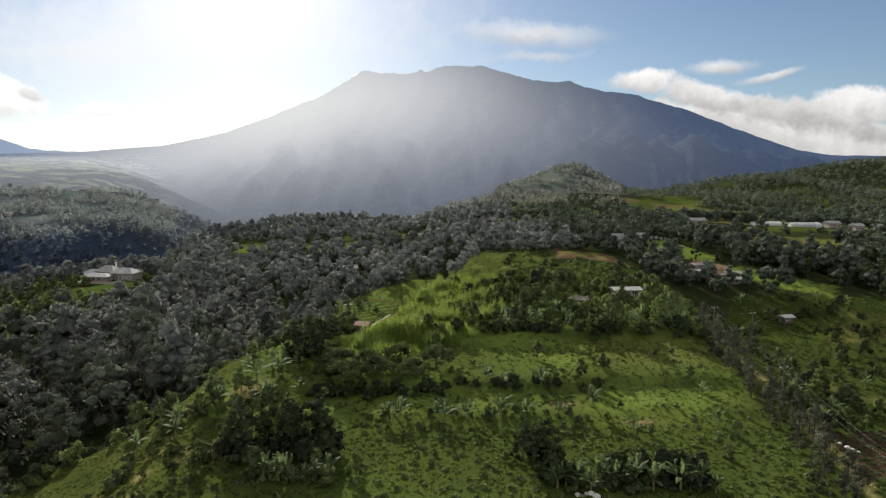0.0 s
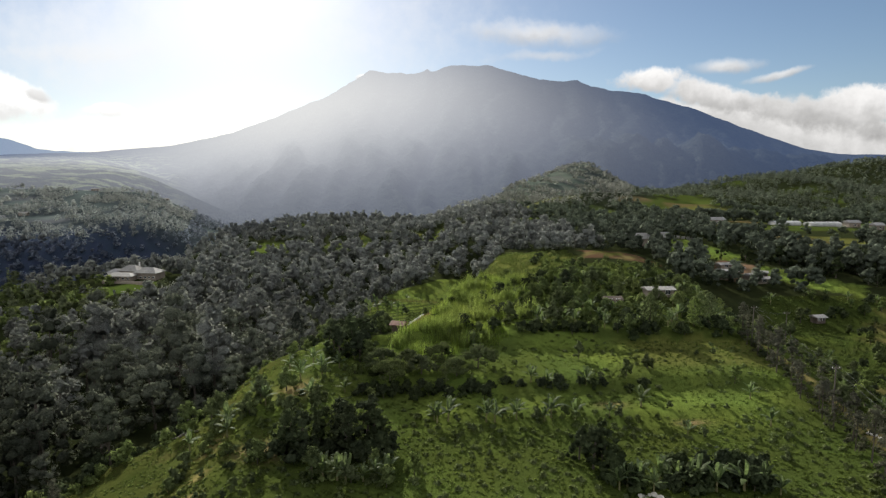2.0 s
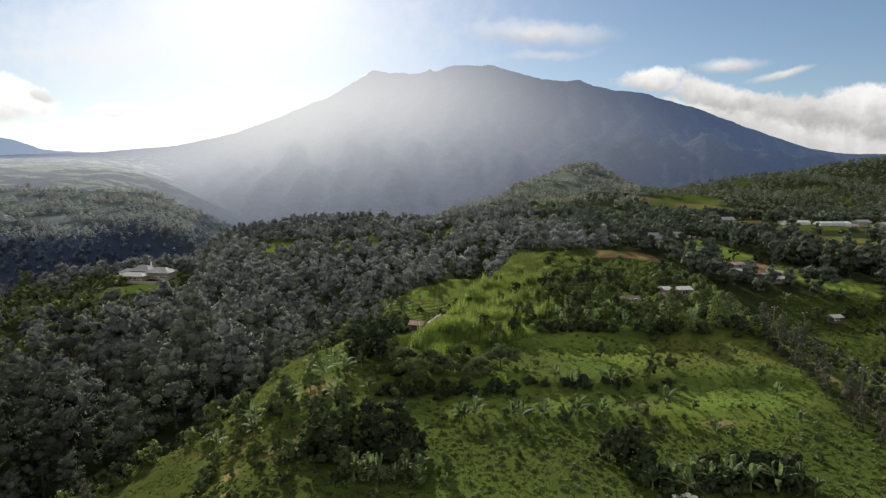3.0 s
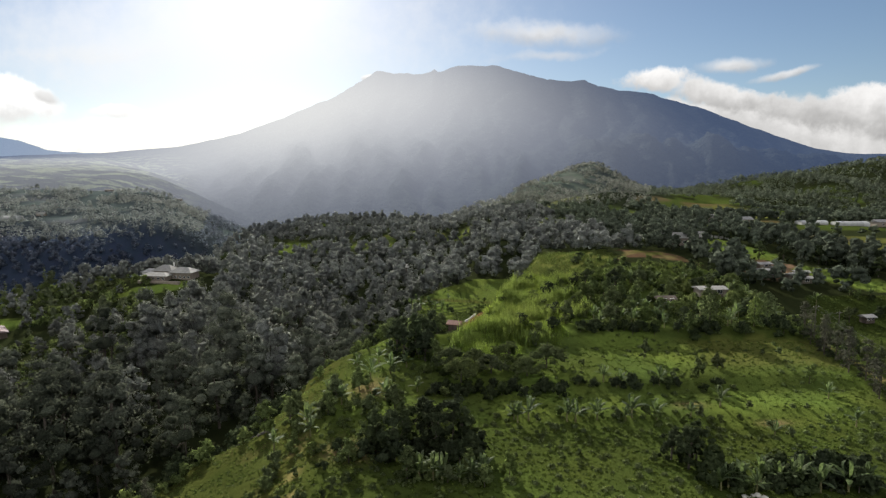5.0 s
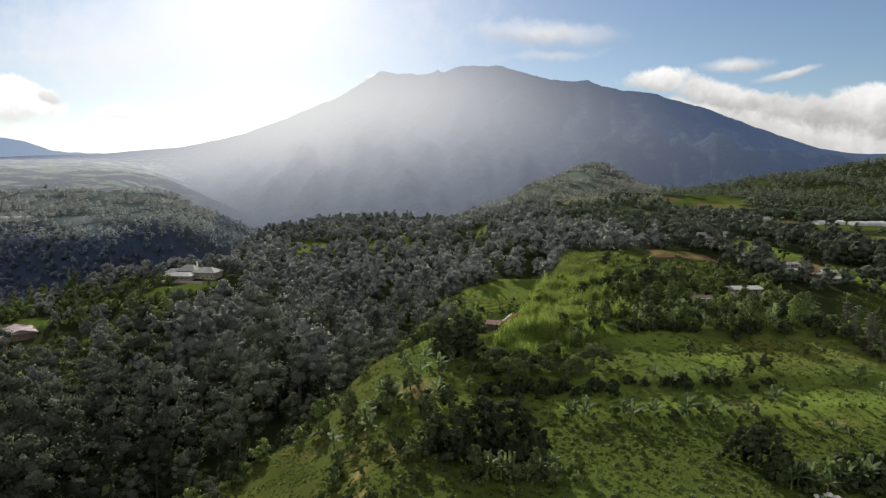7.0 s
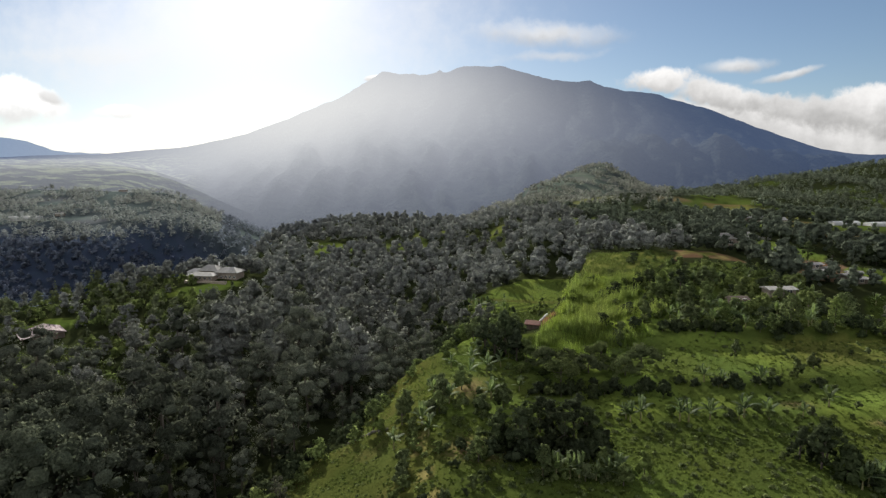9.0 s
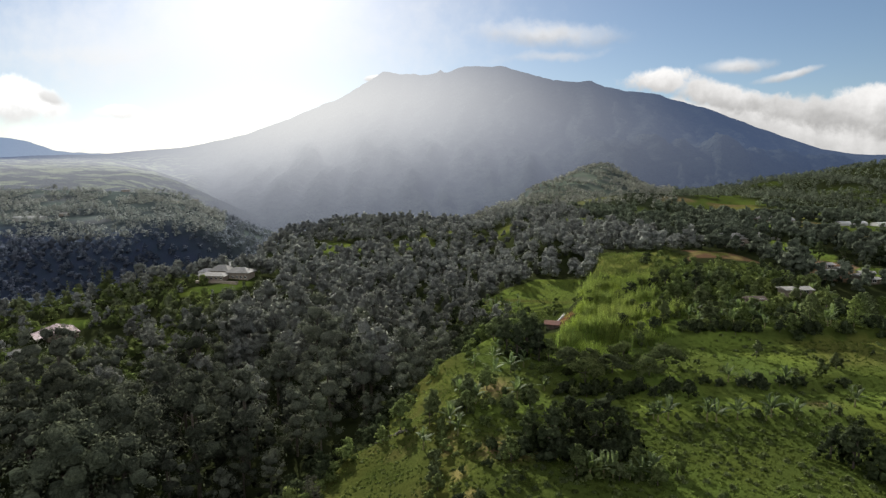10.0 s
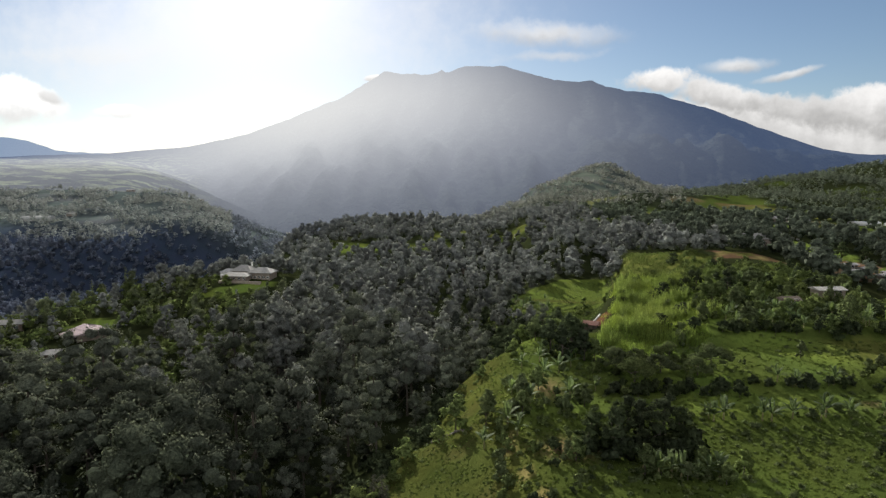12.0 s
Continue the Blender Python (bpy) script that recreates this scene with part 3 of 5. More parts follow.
def openness(x, y):
    """1 on the open plots past the near fields, 0 in woodland."""
    share = 0.10 + 0.30 * smooth(40, 160, x) * smooth(240, 320, y) + 0.34 * smooth(560, 760, y) * smooth(-250, -420, x) + 0.62 * bump(x, y, -20, 430, 85, 45)
    share = share + 0.08 * smooth(620, 900, y) * smooth(100, 300, x) + 0.5 * bump(x, y, 200, 1300, 160, 500) - 0.7 * bump(x, y, 1100, 1500, 700, 420) - 0.45 * bump(x, y, 500, 880, 260, 220)
    low = ground_height(x, y)
    ravine = ((low < -34) & (y < 700)) | ((low < -12) & (y < 760) & (x < -150))
    return ((plots(x, y) < share) & ~ravine).astype(float)


def spur(x, y):
    return (x > field_edge(y) - 2) & (x < hedge_x(y)) & (y < 138) & (y > -80)


def east_fields(x, y):
    return (x > hedge_x(y)) & (x < 190) & (y > -80) & (y < 205) & (x > 62 + (y - 137) * 0.6)


def mown(x, y):
    return zone(x, y, PATCHES[0], 0.6) | zone(x, y, PATCHES[1], 0.6)


def cover_colour(x, y):
    """What grows on the ground, as its own colour, with painted haze far off."""
    floor = np.array((0.022, 0.027, 0.011))
    col = np.ones((*x.shape, 3)) * floor
    grass, lawn, dry, soil = np.array((0.062, 0.084, 0.020)), np.array((0.097, 0.132, 0.027)), np.array((0.19, 0.16, 0.06)), np.array((0.25, 0.16, 0.10))
    tawny = np.array((0.090, 0.094, 0.026))

    def lay(mask, c):
        mask = np.clip(np.asarray(mask, float), 0, 1)[..., None]
        np.copyto(col, col * (1 - mask) + c * mask)

    far = smooth(215, 260, y)
    kind = plots(x, y, 38.0) * 7.3 % 1.0
    opened = openness(x, y) * far
    lay(opened, grass * 0.75)
    lay(opened * (kind > 0.45) * (1 - 0.6 * smooth(420, 620, y)), lawn * 0.75)
    lay(smooth(650, 900, y) * smooth(0.16, 0.28, x / np.maximum(y, 50)) * opened, grass * 0.55)
    lay(opened * (kind > 0.75), tawny)
    lay(opened * (kind > 0.92), soil * 0.2 + tawny * 0.4)
    lay(opened * bump(x, y, -20, 430, 90, 50) * (np.sin(y / 1.9 + 0.02 * x) > 0.3), tawny * 1.25)
    lay(spur(x, y), grass)
    lay(spur(x, y) * smooth(-0.3, 0.6, waves(x, y, 11, 2)), lawn)
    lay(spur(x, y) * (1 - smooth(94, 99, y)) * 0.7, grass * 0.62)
    lay(spur(x, y) * smooth(24, 40, x) * smooth(117, 122, y) * 0.75, tawny)
    lay(spur(x, y) * (1 - smooth(-48, -38, x)) * 0.8, tawny * 0.7)
    lay(spur(x, y) * (bump(x, y, -36, 87, 4, 3) + bump(x, y, 34, 97, 2.5, 1) + bump(x, y, 22, 103, 2.5, 1) + bump(x, y, -37, 108, 3, 4)) * 0.9, dry * 0.5 + soil * 0.5)
    lay(zone(x, y, PATCHES[0], 0.6), tawny * 0.30 + grass * 0.42)
    lay(zone(x, y, PATCHES[1], 0.6), tawny * 0.40 + lawn * 0.35)
    lay(mown(x, y) * smooth(0.0, 0.5, waves(x, y, 3.3, 6)) * 0.6, grass * 0.45)
    lay(mown(x, y) * smooth(0.3, 0.7, waves(x, y, 4.7, 1)) * 0.35, dry * 0.5)
    lay(east_fields(x, y), grass * 0.55)
    lay(east_fields(x, y) * smooth(0.1, 0.7, waves(x, y, 14, 7)), lawn * 0.62)
    lay(east_fields(x, y) * smooth(0.2, 0.8, waves(x, y, 17, 3.3)), dry * 0.6)
    lay(zone(x, y, DENSE), grass * 0.8)
    lay(zone(x, y, CANE), lawn)
    lay(zone(x, y, CANE) * smooth(190, 205, y) * 0.8, tawny * 1.25)
    lay(zone(x, y, GARDEN), lawn * 0.8 + tawny * 0.1)
    lay(zone(x, y, GARDEN) * smooth(199, 200, y + 0.2 * x) * (1 - smooth(203, 204, y + 0.2 * x)), tawny * 0.75)
    lay(zone(x, y, GARDEN) * (1 - smooth(198, 200, y + 0.2 * x)) * (np.sin(x * 3.1 + y) > 0), grass * 0.6)
    lay(zone(x, y, GARDEN) * inside(x, y, [(-22, 166), (-20, 186), (-6, 192), (-12, 166)]), grass * 0.4)
    lay(zone(x, y, BARE, 3.0), soil * (0.36, 0.33, 0.33))
    lay(zone(x, y, BARE, 3.0) * smooth(0.1, 0.5, waves(x, y, 4.5, 2)), dry * 0.5 + soil * 0.15)
    lay(zone(x, y, BARE, 3.0) * smooth(0.1, 0.5, waves(x, y, 6, 7)), tawny * 0.9)
    lay(zone(x, y, RUST, 0.4), soil * (0.42, 0.32, 0.28))
    lay(zone(x, y, CABBAGES, 0.8), soil * 0.22)
    lay(zone(x, y, VILLAGE) * 0.7, soil * 0.9)
    for poly in LAWNS:
        lay(zone(x, y, poly), lawn * 1.25)
    # distance haze and the gorge's blue shade, painted into the ground colour
    haze_tint = np.maximum(smooth(500, 1100, y) * (1 - 0.25 * smooth(0.05, 0.12, x / np.maximum(y, 50)) - 0.75 * smooth(0.28, 0.36, x / np.maximum(y, 50))), smooth(300, 420, y) * smooth(-160, -220, x))[..., None] * 0.6
    gorge_shade = (smooth(300, 400, y) * smooth(-150, -200, x) * (1 - smooth(640, 760, y)))[..., None]
    haze_tint = np.maximum(haze_tint, gorge_shade * 0.95)
    np.copyto(col, col * (1 - haze_tint) + (col.mean(axis=-1, keepdims=True) * np.array((1.0, 1.25, 1.65)) + np.array((0.042, 0.050, 0.058)) - np.array((0.032, 0.034, 0.024)) * gorge_shade) * haze_tint)
    # worn paths
    lay((np.abs(x - (hedge_x(y) + 5.5)) < 1.1) & (y > 60) & (y < 140), dry)
    lay((np.abs(x + 43.6 - 0.6 * np.sin(y / 5) + (y - 80) * 0.12) < 0.4) & (y > 60) & (y < 94), dry)
    return col


# ---- the ground, one sheet to the horizon ----
def build_ground():
    def steps(lo, hi, fine_lo, fine_hi, step, growth):
        mid = list(np.arange(fine_lo, fine_hi, step))
        up, v, s = [], fine_hi, step
        while v < hi:
            up.append(v)
            s = min(s * growth, 60)
            v += s
        down, v, s = [], fine_lo - step, step
        while v > lo:
            down.append(v)
            s = min(s * growth, 60)
            v -= s
        return np.array(down[::-1] + mid + up + [hi])
    xs, ys = steps(-4600, 4600, -95, 105, 1.6, 1.05), steps(-600, 4850, 62, 235, 1.6, 1.03)
    gx, gy = np.meshgrid(xs, ys)
    gz = ground_height(gx, gy)
    verts = np.stack([gx, gy, gz], -1).reshape(-1, 3)
    nx, ny = len(xs), len(ys)
    i = np.arange(nx * ny).reshape(ny, nx)
    faces = np.stack([i[:-1, :-1], i[:-1, 1:], i[1:, 1:], i[1:, :-1]], -1).reshape(-1, 4)
    me = mesh_of("ground", verts, faces, "ground", True)
    tint = me.color_attributes.new("cover", "FLOAT_COLOR", "POINT")
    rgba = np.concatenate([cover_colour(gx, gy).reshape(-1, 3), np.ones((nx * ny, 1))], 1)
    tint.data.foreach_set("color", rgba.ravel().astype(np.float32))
    tagged(new("ground", me), "rolling farmland with green grass, bare soil and forest floor", "ground", kind="structure")


build_ground()


# ---- the volcano and the far hills ----
def build_mountain():
    # crest line: metres east, metres above the camera's plain, at 4500 m
    crest_x = [-4400, -3400, -2800, -2100, -1650, -1230, -970, -800, -600, -400, -200, -165, -130, 0, 290, 500, 770, 940, 1200, 1460, 1800, 2250, 2680, 2930, 3400, 4400]
    crest_z = [210, 225, 232, 285, 375, 525, 620, 715, 825, 812, 818, 842, 818, 868, 865, 810, 745, 755, 685, 650, 555, 392, 250, 214, 205, 190]
    us = np.linspace(-4300, 4300, 340)
    ss = np.linspace(0, 1, 150)
    gu, gs = np.meshgrid(us, ss)
    top = np.interp(gu, crest_x, crest_z)
    rough_crest = 10 * waves(gu, gu * 0, 130, 1.0) + 6 * waves(gu, gu * 0, 45, 2.0) + 3 * waves(gu, gu * 0, 17, 4.0)
    top = top + rough_crest * np.clip((top - 200) / 400, 0.25, 1)
    y = 1040 + 3460 * gs
    x = gu * (0.36 + 0.64 * gs)
    far = np.clip((y - 1350) / 3150, 0, 1)
    rise = 0.45 * far + 0.55 * far ** 2.0
    z = -95 + (top + 95) * rise
    # gullies and spurs that run down the flanks
    g = np.abs(waves(gu + 60 * waves(gu, y, 400, 1), y * 0.15, 190, 3.0)) - 0.35
    h = np.abs(waves(gu + 40 * waves(gu, y, 170, 2), y * 0.2, 75, 6.0)) - 0.35
    env = np.sin(np.pi * np.clip(gs, 0, 1)) ** 0.8
    z = z + env * (62 * g + 30 * h) * np.clip(top / 600, 0.3, 1.0) + env * (7 * waves(x, y, 40, 2) + 4 * waves(x, y, 17, 3))
    z = z + 130 * np.exp(-((y - 2500 - 0.15 * x) / 260) ** 2) * smooth(250, 900, x) * (1 + 0.3 * waves(x, y, 160, 4)) * (1 - 0.6 * smooth(1600, 2600, x)) * 0.72 + env * 10 * np.abs(waves(x + y * 0.3, y, 34, 5)) * smooth(250, 900, x)
    # the farmed shelf at its western foot, with the gorge's head cut into it
    shelf = np.interp(y, [1040, 1200, 1500, 2000, 2600, 3300, 4500], [12, 34, 52, 80, 112, 150, 200])
    shelf = shelf + 9 * waves(x, y, 150, 2.2) + 5 * waves(x, y, 60, 1.1) + 3.5 * np.abs(waves(x, y, 19, 5.0))
    on = smooth(-0.30, -0.62, x / y + 0.05 * waves(y * 0, y, 260, 1.0))
    z = np.where(on > 0, np.maximum(z, shelf * on - 95 * (1 - on)), z)
    z = np.where(gs > 0.995, np.minimum(z, top), z)
    verts = np.stack([x, y, z], -1).reshape(-1, 3)
    skirt = np.stack([x[-1], y[-1] + 250, z[-1] - 350], -1)
    verts = np.concatenate([verts, skirt])
    nu, ns = len(us), len(ss) + 1
    i = np.arange(nu * ns).reshape(ns, nu)
    faces = np.stack([i[:-1, :-1], i[:-1, 1:], i[1:, 1:], i[1:, :-1]], -1).reshape(-1, 4)
    tagged(new("mountain_backdrop", mesh_of("mountain", verts, faces, "mountain", True)), "broad volcano with wooded gullied flanks, glowing with painted haze", "mountain", kind="structure")
    # hills far behind on the west, blue from their painted haze
    xs = np.linspace(-4700, -1500, 160)
    prof = 246 + 118 * np.exp(-((xs + 3620) / 330) ** 2) + 70 * np.exp(-((xs + 4300) / 500) ** 2) + 7 * waves(xs, xs * 0, 90, 1)
    prof = np.where(xs > -2600, prof - (xs + 2600) * 0.1, prof)
    rows = [np.stack([xs, np.full_like(xs, 4650 - 500 * (1 - s)), prof * s + 60 * (1 - s) + 12 * waves(xs, xs * 0 + s * 300, 60, 2) * (1 - s)], -1) for s in np.linspace(0, 1, 24)]
    rows.append(np.stack([xs, np.full_like(xs, 4900.0), prof - 150], -1))
    v = np.concatenate(rows)
    i = np.arange(len(v)).reshape(len(rows), len(xs))
    faces = np.stack([i[:-1, :-1], i[:-1, 1:], i[1:, 1:], i[1:, :-1]], -1).reshape(-1, 4)
    tagged(new("hills_backdrop", mesh_of("hills", v, faces, "ridge", True)), "hills far behind the valley, glowing pale blue with painted haze", "hills", kind="structure")


build_mountain()


# ---- woodland ----
TREES = {}


def tree_kind(kind, label, leaf, seeds, height, radius, per_lobe, card, low=0.38, count=15, thick=0.22, category="tree", group="", core=0.84, fine=False):
    """Trunk and crown meshes for some differing trees of one kind."""
    made = []
    for s in seeds:
        rng = np.random.default_rng(s)
        h, r = height * rng.uniform(0.9, 1.1), radius * rng.uniform(0.9, 1.12)
        lobes = broadleaf_lobes(rng, h, r, low, count)
        made.append((mesh_of("trunk", *trunk_of(rng, h, thick, lobes), "bark"), mesh_of("crown", *crown(rng, lobes, per_lobe, card, core, 0.42, fine), leaf)))
    TREES[kind] = (made, label, category, group)


def conifer_kind(kind, label, leaf, seeds, height, radius, n, card, group=""):
    made = []
    for s in seeds:
        rng = np.random.default_rng(s)
        h = height * rng.uniform(0.9, 1.1)
        t = rng.uniform(0, 1, n) ** 0.8
        a = rng.uniform(0, 2 * math.pi, n)
        whorl = 1 + 0.25 * np.sin(t * 40 + 3 * np.sin(a * 2))
        rr = radius * (np.sin(np.pi * np.clip(1 - t, 0, 1) ** 0.75 * 0.80) + 0.05) * rng.uniform(0.55, 1.08, n) * whorl
        c = np.stack([rr * np.cos(a), rr * np.sin(a), h * (0.12 + 0.88 * t)], 1)
        o = np.stack([np.cos(a), np.sin(a), np.full(n, 0.5)], 1)
        trunk = tube([(0, 0, -0.6), (0, 0, h * 0.4), (0, 0, h * 0.95)], [0.24, 0.16, 0.04], 6)
        made.append((mesh_of("trunk", *trunk, "bark"), mesh_of("crown", *cards(rng, c, o, card, card * 1.5, 0.5), leaf)))
    TREES[kind] = (made, label, "tree", group)


SCRUB = {}


def wild(x, y):
    """Where shrubs grow too thick to be told apart: the valley rim, the gardens' thickets, the eastern banks."""
    return x < float(field_edge(y)) + 6 or y > 138.5 or x > 66


def plant(kind, name, x, y, scale=1.0, turn=0.0, variant=0, label="", sink=0.0):
    made, base_label, category, group = TREES[kind]
    trunk, crown = made[variant % len(made)]
    if name == "shrub" and (inside(x, y, PATCHES[0]) or inside(x, y, PATCHES[1]) or inside(x, y, CABBAGES)):
        return None
    if name == "shrub" and wild(x, y):
        SCRUB.setdefault(crown.materials[0].name, []).append((crown, x, y, scale, turn))
        return None
    m = pose(x, y, float(ground_height(x, y)) - sink, 0, 0, turn) @ Matrix.Scale(scale, 4)
    t = thing(name, label or base_label, category, group, m)
    part("trunk", trunk, "bark", t)
    part("crown", crown, "forest", t)
    return t


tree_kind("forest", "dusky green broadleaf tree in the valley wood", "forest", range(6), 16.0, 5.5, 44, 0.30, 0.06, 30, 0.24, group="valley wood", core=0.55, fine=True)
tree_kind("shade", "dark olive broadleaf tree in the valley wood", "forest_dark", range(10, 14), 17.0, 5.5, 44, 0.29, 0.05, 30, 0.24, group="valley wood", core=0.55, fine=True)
tree_kind("pale", "broadleaf tree in the valley wood, paled grey-green by painted haze", "forest_pale", range(14, 18), 14.5, 5.0, 26, 0.38, 0.06, 34, 0.24, group="valley wood", core=0.74)
tree_kind("dark", "dark dense round-crowned tree at the field edge", "dark", range(20, 23), 9.0, 3.4, 24, 0.34, 0.03, 26, 0.20, group="field trees", core=0.72)
tree_kind("garden", "mid-green leafy tree among gardens", "garden", range(30, 34), 7.0, 2.6, 26, 0.42, 0.12, 16, 0.14, group="garden trees")
tree_kind("airy", "thin feathery grey-green tree in a row beside a track", "airy", range(40, 44), 8.0, 1.75, 40, 0.22, 0.06, 22, 0.11, group="tree row", core=0.4)
tree_kind("shrub", "low leafy green shrub in grass", "garden", range(50, 54), 2.0, 1.25, 16, 0.34, 0.15, 7, 0.05, "shrub", "field shrubs")
tree_kind("darkshrub", "low dark shrub on a terrace bank", "dark", range(54, 57), 2.0, 1.5, 16, 0.38, 0.12, 7, 0.05, "shrub", "bank shrubs")
conifer_kind("bamboo", "tall feathery light green bamboo clump", "garden", range(64, 67), 8.0, 1.9, 620, 0.42, "bamboo")
conifer_kind("conifer", "slender dark conifer above the broadleaf wood", "conifer", range(60, 63), 13.0, 2.0, 520, 0.62, "conifers")


def umbrella_kind():
    made = []
    for s in range(70, 73):
        rng = np.random.default_rng(s)
        lobes = []
        for i in range(24):
            a, d = rng.uniform(0, 6.28), 4.2 * math.sqrt(rng.uniform(0, 1))
            lobes.append((d * math.cos(a), d * math.sin(a), 4.6 - 0.16 * d * d + rng.uniform(-1.4, 0.5), rng.uniform(1.0, 1.6)))
        trunk = trunk_of(rng, 5.0, 0.16, lobes, 8)
        v, f = crown(rng, lobes, 46, 0.40, 0.7)
        v[:, 2] = 3.4 + (v[:, 2] - 3.4) * 0.75
        made.append((mesh_of("trunk", *trunk, "bark"), mesh_of("crown", v, f, "mid")))
    TREES["umbrella"] = (made, "spreading flat-topped dark green tree on the slope", "tree", "spreading trees")


umbrella_kind()


def valley(x, y):
    wood = ((x < field_edge(y) - 5 + 3 * waves(x, y, 8, 2)) | (x < -30) & (y > 152)) & (y < 262)
    for poly in LAWNS + [GARDEN]:
        wood &= ~inside(x, y, poly)
    clear = (bump(x, y, -187, 203, 11, 8) > 0.4) | (bump(x, y, -150, 253, 18, 14) > 0.4) | (bump(x, y, -180, 193, 13, 12) > 0.5) | (bump(x, y, -184, 177, 8, 8) > 0.4)
    return wood & ~clear & (x > -72 - 0.80 * y) & (x < 40) & (y > 38)


def low_garden(x, y):
    """Where only low garden trees stand, round the valley's houses."""
    return np.clip(1.3 * np.maximum(np.maximum(bump(x, y, -174, 184, 24, 22), bump(x, y, -163, 158, 16, 12)), bump(x, y, -147, 238, 20, 14)), 0, 1)


def build_valley_wood():
    rng = np.random.default_rng(11)
    x, y = scatter(rng, -330, -15, 40, 262, 8.9, valley)
    near = (np.abs(x + 105) < 85) & (y < 196) & (y > 62)
    order = np.argsort(y + 0.15 * np.abs(x + 90))
    singles = [i for i in order if near[i]][:290]
    for i in singles:
        con = rng.uniform() < 0.06
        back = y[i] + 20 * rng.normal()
        # kinds go from dark to pale with distance, painting in the haze
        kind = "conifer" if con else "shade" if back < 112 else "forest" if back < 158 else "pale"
        s = (0.72 + 0.74 * rng.uniform() ** 1.5) * (0.6 if x[i] > field_edge(y[i]) - 16 else 1.0)
        if x[i] < -112 - 0.25 * (y[i] - 138) and y[i] > 138:
            kind, con, s = ("garden" if rng.uniform() < 0.5 else "pale"), False, s * 0.72
        s *= 1 - 0.5 * float(low_garden(x[i], y[i]))
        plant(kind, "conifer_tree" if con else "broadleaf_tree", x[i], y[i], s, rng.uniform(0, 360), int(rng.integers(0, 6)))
    rest = sorted(set(range(len(x))) - set(singles))
    small = []
    for s in range(8):
        r2 = np.random.default_rng(s + 90)
        if s < 6:
            small.append(crown(r2, broadleaf_lobes(r2, 12.5, 4.4, 0.10, 20), 10, 0.55, 0.84))
        else:
            small.append(crown(r2, [(r2.normal(0, 0.2), r2.normal(0, 0.2), 1.5 + 1.7 * k, 2.1 * (1 - k / 9) + 0.25) for k in range(9)], 8, 0.55, 0.85))
    out, bright = [], []
    for i in rest:
        tall = y[i] > 200 and rng.uniform() < 0.12
        v, f = small[int(rng.integers(6, 8)) if tall else int(rng.integers(0, 6))]
        farm = x[i] < -118 and y[i] > 138
        s = rng.uniform(0.6, 1.15) * (rng.uniform(0.45, 0.85) * (1 - 0.4 * float(low_garden(x[i], y[i]))) if farm else 0.6 if x[i] > field_edge(y[i]) - 12 else 1.0)
        (bright if farm and rng.uniform() < 0.6 else out).append((placed(v, x[i], y[i], float(ground_height(x[i], y[i])), s, rng.uniform(0, 6.28)), f))
    tagged(new("orchards", mesh_of("orchards", *merged(bright), "orchard")), "small leafy green trees round the valley houses", "trees", kind="stuff")
    tagged(new("woods", mesh_of("woods", *merged(out), "far")), "mixed wood on the far side of the valley, paled by painted haze", "woods", kind="stuff")


build_valley_wood()


